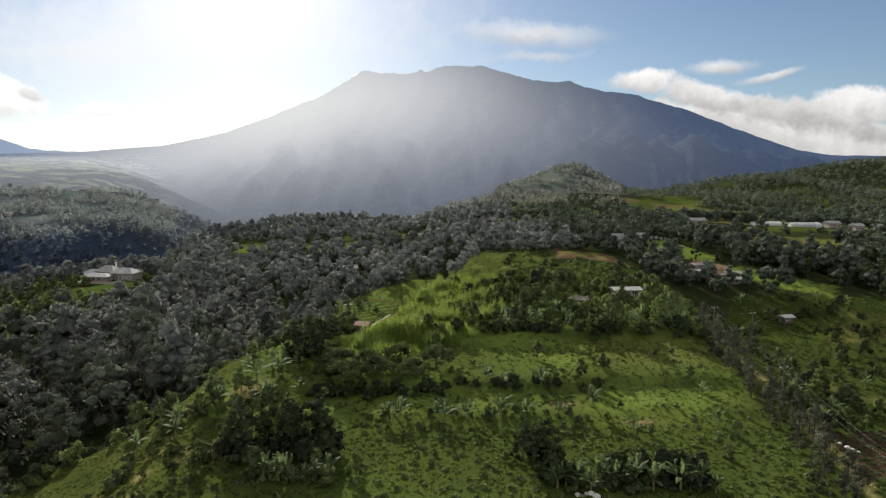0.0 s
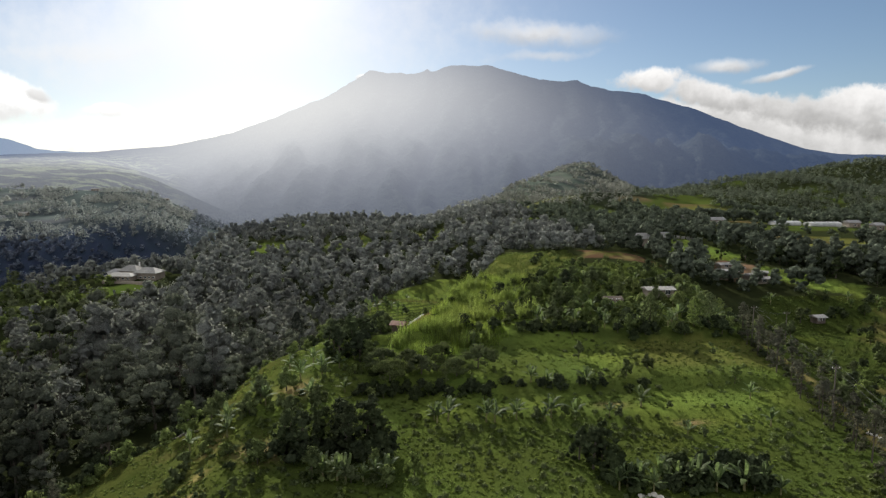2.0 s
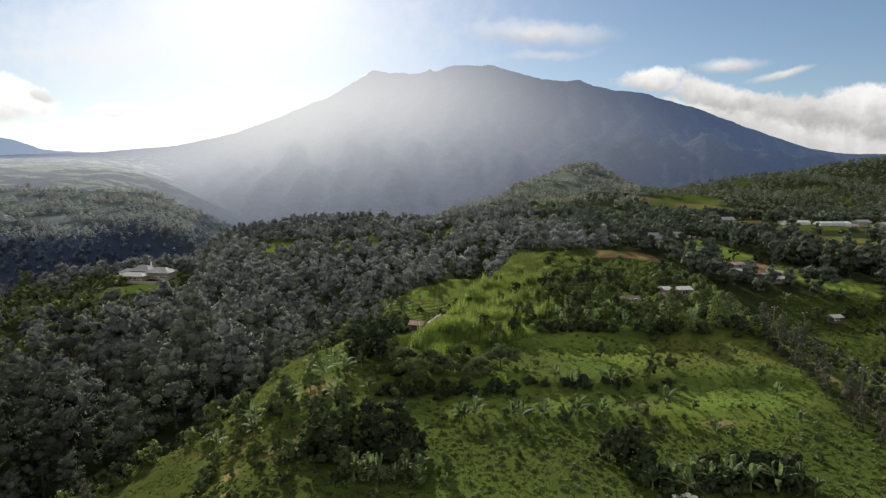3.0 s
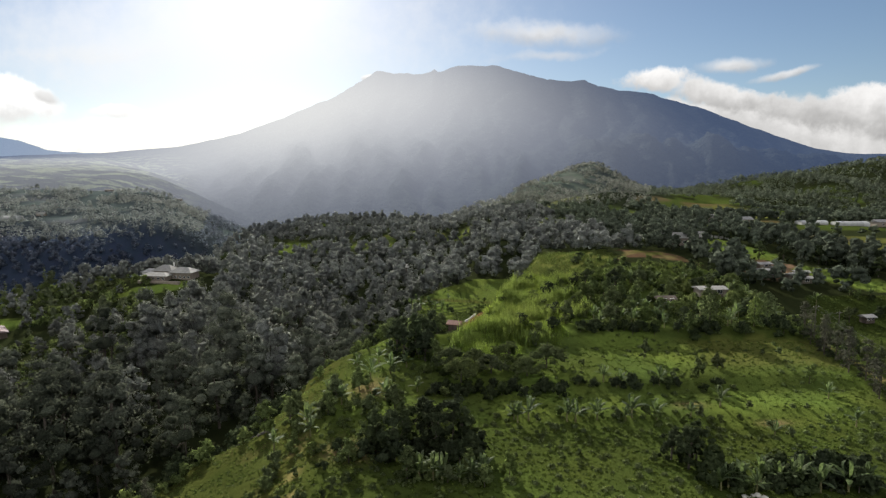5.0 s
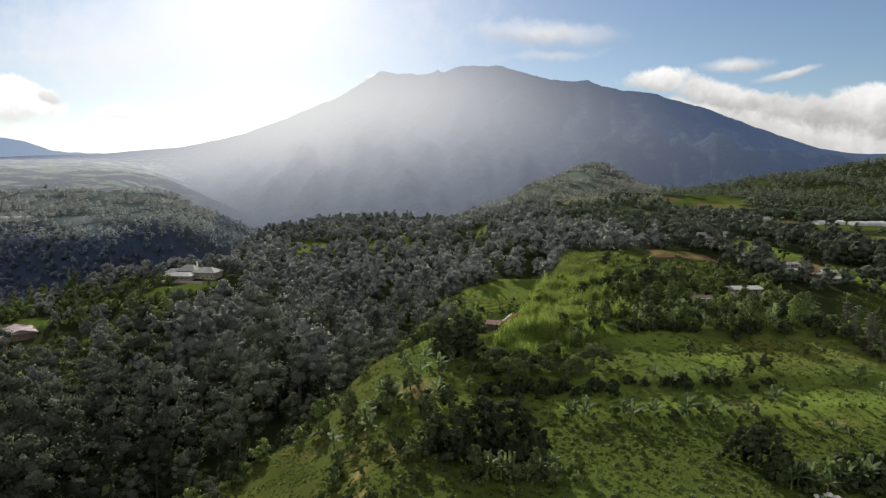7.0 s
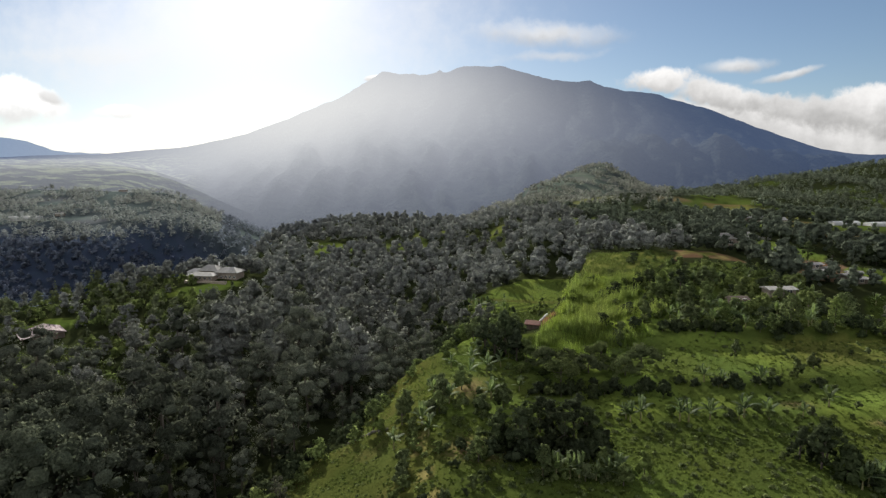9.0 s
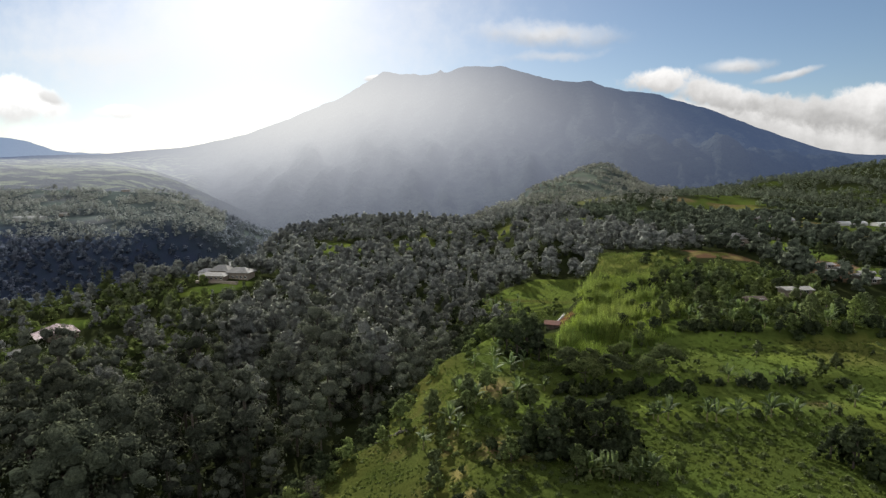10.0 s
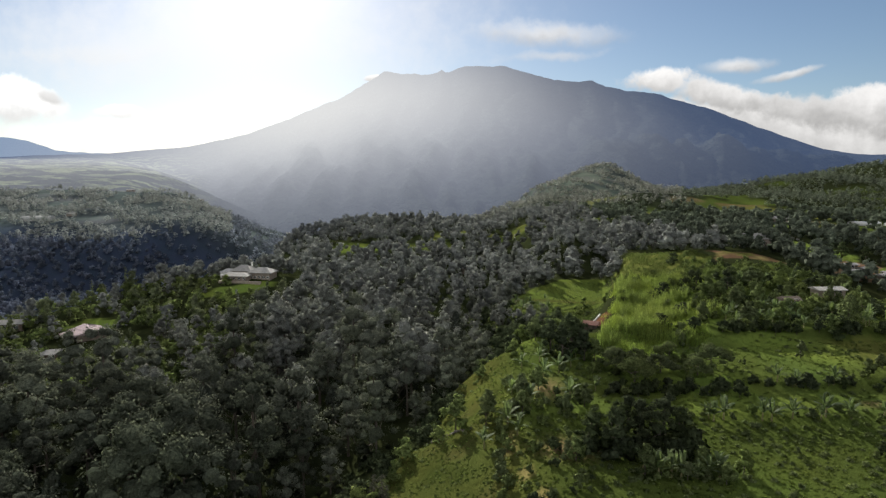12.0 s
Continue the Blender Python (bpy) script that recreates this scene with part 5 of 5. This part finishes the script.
def build_banks():
    rng = np.random.default_rng(21)
    lines = [(np.arange(-14, 34, 2.3), 109.0, "darkshrub", 0.95), (np.arange(-12, 30, 3.4), 97.6, "shrub", 0.8), (np.arange(6, 62, 1.9), 137.3, "darkshrub", 1.25),
             (np.arange(14, 37, 1.5), 78.6, "darkshrub", 1.45), (np.arange(17, 37, 1.6), 75.6, "darkshrub", 1.3), (np.arange(-27, -14, 2.2), 79.5, "shrub", 1.1), (np.arange(-66, -52, 2.6), 92.0, "shrub", 0.9)]
    for xs, y, kind, s in lines:
        for x in xs:
            if rng.uniform() < 0.78:
                plant(kind, "shrub", x + rng.normal(0, 0.7), y + rng.normal(0, 0.8) + 0.03 * x, s * rng.uniform(0.6, 1.25), rng.uniform(0, 360), int(rng.integers(0, 4)))
    # the valley rim and odd shrubs on the grass
    for y in np.arange(66, 165, 2.1):
        plant("darkshrub", "shrub", float(field_edge(y)) - 3 + rng.normal(0, 2.2), y, rng.uniform(0.8, 1.7), rng.uniform(0, 360), int(rng.integers(0, 4)))
    x, y = scatter(rng, -80, -40, 62, 118, 2.7, lambda a, b: (a > field_edge(b) - 1) & (a < field_edge(b) + 5.5) & (waves(a, b, 5, 3) > -0.45))
    for i in range(len(x)):
        plant("shrub" if i % 3 else "darkshrub", "shrub", x[i], y[i], rng.uniform(0.7, 1.6), rng.uniform(0, 360), i)
    for k in range(46):
        x, y = rng.uniform(-40, 54), rng.uniform(76, 134)
        plant("shrub", "shrub", x, y, rng.uniform(0.3, 0.75), rng.uniform(0, 360), int(rng.integers(0, 4)))
    for k in range(64):
        x, y = rng.uniform(-58, -22), rng.uniform(98, 160)
        if x > field_edge(y) + 2 and not (inside(x, y, CANE) or inside(x, y, RUST)):
            plant("shrub" if k % 3 else "garden", "shrub" if k % 3 else "leafy_tree", x, y, rng.uniform(0.5, 1.3) if k % 3 else rng.uniform(0.4, 0.8), rng.uniform(0, 360), int(rng.integers(0, 4)))
    for k in range(50):
        x, y = rng.uniform(-47, -34), rng.uniform(72, 108)
        if x > field_edge(y) + 3 and abs(x + 45.5) > 1.5:
            plant("shrub" if k % 4 else "darkshrub", "shrub", x, y, rng.uniform(0.35, 0.9), rng.uniform(0, 360), k)
    # dense gardens behind the upper field
    x, y = scatter(rng, 4, 84, 139, 214, 5.2, lambda a, b: zone(a, b, DENSE) & (b < 201) & (bump(a, b, 53, 166, 7, 5) < 0.5) & (bump(a, b, 37.5, 158, 4.5, 4) < 0.5))
    for i in range(len(x)):
        crop = bump(x[i], y[i], 40, 147, 12, 7) > 0.4
        u = rng.uniform() + (0.75 if y[i] > 184 else 0)
        if crop:
            plant("shrub", "shrub", x[i], y[i], rng.uniform(0.5, 0.9), rng.uniform(0, 360), int(rng.integers(0, 4)))
        elif y[i] < 160 and u > 0.22:
            plant("shrub", "shrub", x[i], y[i], rng.uniform(0.6, 1.2), rng.uniform(0, 360), int(rng.integers(0, 4)))
        elif u < 0.52:
            plant("garden", "leafy_tree", x[i], y[i], rng.uniform(0.45, 0.9), rng.uniform(0, 360), int(rng.integers(0, 4)))
        elif u < 0.66 and y[i] > 172:
            plant("dark", "dark_tree", x[i], y[i], rng.uniform(0.5, 0.85), rng.uniform(0, 360), int(rng.integers(0, 4)), "dark bushy tree in the hillside gardens")
        else:
            plant("shrub", "shrub", x[i], y[i], rng.uniform(0.8, 1.6), rng.uniform(0, 360), int(rng.integers(0, 4)))
    x, y = scatter(rng, 4, 84, 139, 212, 4.4, lambda a, b: zone(a, b, DENSE) & (bump(a, b, 53, 166, 6, 4) < 0.5) & (bump(a, b, 37.5, 158, 4, 3) < 0.5) & (waves(a, b, 9, 4.4) > -0.25))
    for i in range(len(x)):
        plant("shrub" if rng.uniform() < 0.6 else "darkshrub", "shrub", x[i], y[i], rng.uniform(0.6, 1.5), rng.uniform(0, 360), i)
    for k in range(34):
        x, y = rng.uniform(-42, 30), rng.uniform(160, 222)
        if zone(x, y, GARDEN) and (y < 196) or zone(x, y, CANE) and k % 2:
            plant("darkshrub" if k % 3 else "shrub", "shrub", x, y, rng.uniform(0.7, 1.5), rng.uniform(0, 360), k)
    # dark bushes that break up the cane
    x, y = scatter(rng, -18, 34, 132, 222, 6.0, lambda a, b: zone(a, b, CANE) & (waves(a, b, 9, 7.7) + 0.04 * (a - cane_edge(b)) > 0.85))
    for i in range(len(x)):
        plant("darkshrub" if i % 2 else "shrub", "shrub", x[i], y[i], rng.uniform(0.9, 1.7), rng.uniform(0, 360), i)
    # fruit bushes round the valley's houses
    x, y = scatter(rng, -232, -120, 146, 262, 6.6, lambda a, b: (a < -122 - 0.2 * (b - 146)) & ~inside(a, b, LAWNS[2]) & ~inside(a, b, LAWNS[3]) & ~inside(a, b, LAWNS[4]) & (bump(a, b, -182, 196, 16, 15) < 0.35) & (bump(a, b, -150, 258, 15, 7) < 0.4))
    for i in range(len(x)):
        plant("shrub", "shrub", x[i], y[i], rng.uniform(1.2, 2.6), rng.uniform(0, 360), i)
    # thicket between the valley wood and the garden plot
    x, y = scatter(rng, -48, -24, 138, 202, 4.4, lambda a, b: ~inside(a, b, GARDEN) & ~inside(a, b, CANE) & (a > field_edge(b) - 7))
    for i in range(len(x)):
        plant("darkshrub" if rng.uniform() < 0.6 else "shrub", "shrub", x[i], y[i], rng.uniform(1.0, 2.1), rng.uniform(0, 360), i)
    x, y = scatter(rng, -40, 2, 164, 206, 6.0, lambda a, b: zone(a, b, GARDEN) & ((b > 186) | (a < -27)) & (waves(a, b, 7, 2) > -0.2))
    for i in range(len(x)):
        plant("shrub", "shrub", x[i], y[i], rng.uniform(0.5, 1.1), rng.uniform(0, 360), i)
    # east of the tree row
    x, y = scatter(rng, 64, 170, 74, 206, 6.6, lambda a, b: east_fields(a, b) & (waves(a, b, 15, 4.0) > -0.02))
    for i in range(len(x)):
        u = rng.uniform()
        kind, name = ("garden", "leafy_tree") if u < 0.4 else ("darkshrub", "shrub")
        plant(kind, name, x[i], y[i], rng.uniform(0.45, 0.8) if u < 0.4 else rng.uniform(0.7, 1.4), rng.uniform(0, 360), int(rng.integers(0, 4)))
    for k in range(46):
        y = rng.uniform(72, 150)
        x = float(hedge_x(y)) + rng.uniform(7, 26)
        if not inside(x, y, CABBAGES):
            plant("garden" if k % 3 else "dark", "leafy_tree" if k % 3 else "dark_tree", x, y, rng.uniform(0.3, 0.6), rng.uniform(0, 360), k, "small bushy tree beside the farm track")
    # dark wood beyond the eastern lawns
    x, y = scatter(rng, 86, 215, 200, 248, 6.4, lambda a, b: ~inside(a, b, LAWNS[1]) & ~inside(a, b, VILLAGE) & ((a > 152) | (b > 244 - (a - 110) * 0.75)))
    for i in range(len(x)):
        plant("dark", "dark_tree", x[i], y[i], rng.uniform(0.6, 1.05), rng.uniform(0, 360), int(rng.integers(0, 4)), "dark tree in the wood beyond the lawns")


build_banks()


# ---- banana plants ----
def banana_leaf(length, width, lift, seed):
    rng = np.random.default_rng(seed)
    verts, faces = [], []
    steps = 5
    for i in range(steps + 1):
        t = i / steps
        r = length * t
        z = lift * length * (1.35 * t - 0.85 * t * t)
        w = width * math.sin(math.pi * min(0.08 + 0.92 * t, 0.985)) ** 0.6 * (0.25 if i == 0 else 1)
        verts += [(r, -w / 2, z - 0.10 * w + rng.normal(0, 0.02)), (r, 0, z), (r, w / 2, z - 0.10 * w + rng.normal(0, 0.02))]
    for i in range(steps):
        a = i * 3
        faces += [(a, a + 3, a + 4, a + 1), (a + 1, a + 4, a + 5, a + 2)]
    return mesh_of("leaf", verts, faces, "banana")


BANANA_LEAVES = [banana_leaf(2.5, 0.72, 0.85, 1), banana_leaf(2.2, 0.66, 0.6, 2), banana_leaf(1.8, 0.5, 1.9, 3)]
BANANA_STEM = mesh_of("stem", *tube([(0, 0, -0.3), (0, 0, 0.8), (0.03, 0, 1.6)], [0.17, 0.14, 0.08], 7), "stem")


def banana(x, y, scale, seed, label="banana plant with broad arching torn leaves"):
    rng = np.random.default_rng(seed)
    t = thing("banana_plant", label, "plant", "banana plants", ground_at(x, y, rng.uniform(0, 360)) @ Matrix.Scale(scale, 4))
    part("stem", BANANA_STEM, "stem", t)
    for k in range(10):
        kind = 2 if k > 6 else int(rng.integers(0, 2))
        part("leaf", BANANA_LEAVES[kind], "banana", t, at=pose(0, 0, 1.35 + 0.04 * k, 0, rng.uniform(-45, 12) - (22 if kind == 2 else 0), k * 137.5 + rng.uniform(-20, 20)))


def build_bananas():
    rng = np.random.default_rng(31)
    spots = [(x, 77.0 + rng.normal(0, 1.0)) for x in np.arange(16, 38, 1.4)]
    spots += [(x, 79.0 + rng.normal(0, 1.0)) for x in np.arange(-27, -15, 1.8)]
    spots += [(-9.2, 97), (-8.2, 97.6), (-10, 97.8), (-1.2, 97.3), (0.4, 97.0), (4.2, 97.4), (9.2, 97.2), (10.2, 98), (13.9, 97.6), (20.5, 98.3), (31, 92.5), (46.5, 96), (27, 102), (8, 110.5), (19, 110), (11.3, 109.4), (48.5, 106)]
    spots += [(-49.5, 90.5), (-44, 92), (-45.5, 95.5), (-41, 102), (-43.5, 106), (-37, 112), (-33, 115), (-40, 118), (-36, 121), (-30, 118), (-28, 124), (-35, 127), (-33, 104), (-27.5, 108)]
    spots += [(16, 143), (19.5, 146), (24, 142), (30, 152), (46, 141.5), (57, 143), (62, 150), (66, 162), (60, 172), (22, 160), (28, 172), (44, 174), (69, 178), (33, 186), (52, 141)]
    spots += [(20 + 3.1 * k + rng.normal(0, 1.2), 141 + 5.5 * (k % 3) + rng.normal(0, 1.5)) for k in range(12)] + [(30 + 4.2 * k, 176 + 6 * (k % 2)) for k in range(9)]
    spots += [(16 + 2.6 * k + rng.normal(0, 1.0), 147 + 6 * ((k * 7) % 3) + rng.normal(0, 1.5)) for k in range(16)] + [(-33, 186), (-31, 190), (-27, 192), (-29, 196), (-24, 188), (-33, 200), (-22, 206), (-35, 193)]
    spots += [(66.5, 98), (68, 102.5), (70.5, 99.5), (72, 104), (67, 108), (74, 112), (79, 121), (92, 150), (84, 139), (118, 206), (124, 204), (131, 201), (139, 199), (102, 198), (95, 128), (128, 196)]
    for k, (x, y) in enumerate(spots):
        banana(x + rng.normal(0, 0.25), y, rng.uniform(0.65, 1.1), 300 + k)


build_bananas()


# ---- grass, weeds and crops ----
def tufts(name, label, category, mat, x, y, forms, low, high, seed):
    rng = np.random.default_rng(seed)
    z = ground_height(x, y)
    out = []
    for i in range(len(x)):
        v, f = forms[int(rng.integers(0, len(forms)))]
        out.append((placed(v, x[i], y[i], z[i], rng.uniform(low, high), rng.uniform(0, 6.28)), f))
    return tagged(new(name, mesh_of(name, *merged(out), mat)), label, category, kind="stuff")


def weed_forms(n, size, height, seed):
    forms = []
    for s in range(6):
        rng = np.random.default_rng(seed + s)
        d = ball_points(rng, n)
        d[:, 2] = np.abs(d[:, 2])
        forms.append(cards(rng, d * (size, size, height) * rng.uniform(0.5, 1.0, (n, 1)), d + (0, 0, 0.5), size * 0.75, size * 0.95, clump=d * 0.45 + (0, 0, 1.0)))
    return forms


def blade_forms(n, spread, height, width, seed):
    """Upright bunches of bent blades."""
    forms = []
    for s in range(6):
        rng = np.random.default_rng(seed + s)
        vs, fs = [], []
        for k in range(n):
            bx, by = rng.normal(0, spread, 2)
            a, h, lean = rng.uniform(0, 6.28), height * rng.uniform(0.6, 1.1), rng.uniform(0.1, 0.5)
            dx, dy = math.cos(a), math.sin(a)
            w = width
            for j, (t0, t1) in enumerate(((0, 0.55), (0.55, 1.0))):
                b = len(vs)
                for t in (t0, t1):
                    off = lean * height * t * t
                    ww = w * (1 - 0.85 * t)
                    vs += [(bx + dx * off - dy * ww, by + dy * off + dx * ww, h * t * (1 - 0.25 * t * lean)), (bx + dx * off + dy * ww, by + dy * off - dx * ww, h * t * (1 - 0.25 * t * lean))]
                fs.append((b, b + 1, b + 3, b + 2))
        vs = np.array(vs)
        lit = np.concatenate([vs[:, :2] / height, np.full((len(vs), 1), 0.8)], 1) + rng.normal(0, 0.3, (len(vs) // 4, 3)).repeat(4, axis=0)
        forms.append((np.concatenate([vs, lit / np.linalg.norm(lit, axis=1)[:, None]], 1), np.array(fs)))
    return forms


def build_grass():
    rng = np.random.default_rng(41)
    x, y = scatter(rng, -66, -40, 62, 123, 0.8, lambda a, b: mown(a, b) & (waves(a, b, 2.6, 4.0) > -0.3))
    tufts("short_grass", "short cropped tawny grass on a terrace", "grass", "grass", x, y, weed_forms(6, 0.34, 0.11, 490), 0.5, 1.3, 9)
    x, y = scatter(rng, -74, 62, 66, 137, 0.8, lambda a, b: spur(a, b) & ~mown(a, b) & (rng.uniform(0, 1, a.shape) < 0.80 - 0.28 * smooth(96, 100, b)))
    tufts("field_weeds", "rough bright green weeds and grass tussocks", "grass", "grass", x, y, weed_forms(7, 0.38, 0.11, 500), 0.35, 1.35, 1)
    x, y = scatter(rng, -74, 62, 66, 137, 2.1, lambda a, b: spur(a, b) & ~mown(a, b) & (waves(a, b, 7, 5.0) > -0.1 + 0.35 * smooth(96, 100, b)))
    tufts("field_herbs", "taller leafy herbs in the pasture", "plants", "garden", x, y, weed_forms(14, 0.50, 0.42, 520), 0.4, 1.4, 2)
    x, y = scatter(rng, -44, 56, 66, 135, 1.9, lambda a, b: spur(a, b) & ~mown(a, b) & (rng.uniform(0, 1, a.shape) < (0.62 - 0.50 * smooth(95, 100, b)) * smooth(-0.5, 0.5, waves(a, b, 6, 1.3))))
    tufts("weed_bushes", "knee-high dark green weed bushes in the pasture", "plants", "garden", x, y, weed_forms(18, 0.50, 0.42, 530), 0.3, 1.5, 12)
    x, y = scatter(rng, 60, 175, 66, 206, 1.7, lambda a, b: east_fields(a, b) & (waves(a, b, 6, 2.0) > -0.35))
    tufts("field_weeds", "rough green weeds on the lower fields", "grass", "grass", x, y, weed_forms(8, 0.5, 0.5, 540), 0.6, 1.5, 3)
    x, y = scatter(rng, -30, 42, 124, 240, 0.85, lambda a, b: zone(a, b, CANE, 4.0) & (waves(a, b, 3.0, 3.0) > -0.40) & ~(zone(a, b, DENSE, 3) & (waves(a, b, 7, 6.0) > -0.1)))
    low = y > 188 + 6 * waves(x, y, 8, 1)
    tall = waves(x, y, 5, 9.0) > 0.05
    tufts("tall_grass", "tall bright yellow-green cane grass on the ridge", "grass", "cane", x[~low & tall], y[~low & tall], blade_forms(12, 0.34, 3.0, 0.075, 560), 0.7, 1.45, 4)
    tufts("tall_grass", "waist-high yellow-green cane grass on the ridge", "grass", "cane", x[~low & ~tall], y[~low & ~tall], blade_forms(11, 0.45, 2.0, 0.07, 570), 0.5, 1.1, 14)
    tufts("short_grass", "short yellowish grass on the ridge top", "grass", "grass", x[low], y[low], blade_forms(8, 0.4, 0.8, 0.08, 575), 0.5, 1.2, 24)
    x, y = scatter(rng, -46, 4, 158, 232, 1.5, lambda a, b: zone(a, b, GARDEN) & ~inside(a, b, RUST))
    tufts("garden_crops", "low green vegetable rows in a garden plot", "crops", "grass", x, y, weed_forms(7, 0.42, 0.3, 580), 0.6, 1.2, 5)
    x, y = scatter(rng, 58, 88, 78, 102, 0.85, lambda a, b: inside(a, b, CABBAGES) & (np.abs(np.sin((a + b) * 0.9)) > 0.3))
    tufts("vegetable_plot", "pale green cabbages in a dark soil plot", "crops", "crop", x, y, weed_forms(8, 0.30, 0.25, 600), 0.7, 1.2, 6)
    x, y = scatter(rng, 28, 54, 139, 158, 0.9, lambda a, b: bump(a, b, 40, 147, 12, 7) > 0.4)
    tufts("bean_plants", "leafy green bean rows in the hillside garden", "crops", "garden", x, y, weed_forms(9, 0.4, 0.8, 620), 0.7, 1.2, 7)
    out = LAWNS[:2]
    x, y = scatter(rng, 84, 150, 200, 290, 1.6, lambda a, b: inside(a, b, out[0]) | inside(a, b, out[1]))
    tufts("lawn_grass", "bright green grass on a sunlit terrace", "grass", "grass", x, y, weed_forms(6, 0.5, 0.3, 640), 0.6, 1.2, 8)


build_grass()


def build_scrub():
    """The thickets, joined: countless shrubs grown into one another."""
    for mat, plants in SCRUB.items():
        out = []
        for me, x, y, scale, turn in plants:
            v, lit = np.empty(len(me.vertices) * 3, np.float32), np.empty(len(me.vertices) * 3, np.float32)
            me.vertices.foreach_get("co", v)
            me.attributes["clump"].data.foreach_get("vector", lit)
            out.append((placed(np.concatenate([v.reshape(-1, 3), lit.reshape(-1, 3)], 1).astype(float), x, y, float(ground_height(x, y)), scale, radians(turn)), np.arange(len(me.vertices)).reshape(-1, 4)))
        tagged(new("scrub", mesh_of("scrub", *merged(out), "dark" if "dark" in mat else "garden")), "tangled scrub on banks and garden edges", "scrub", kind="stuff")


build_scrub()
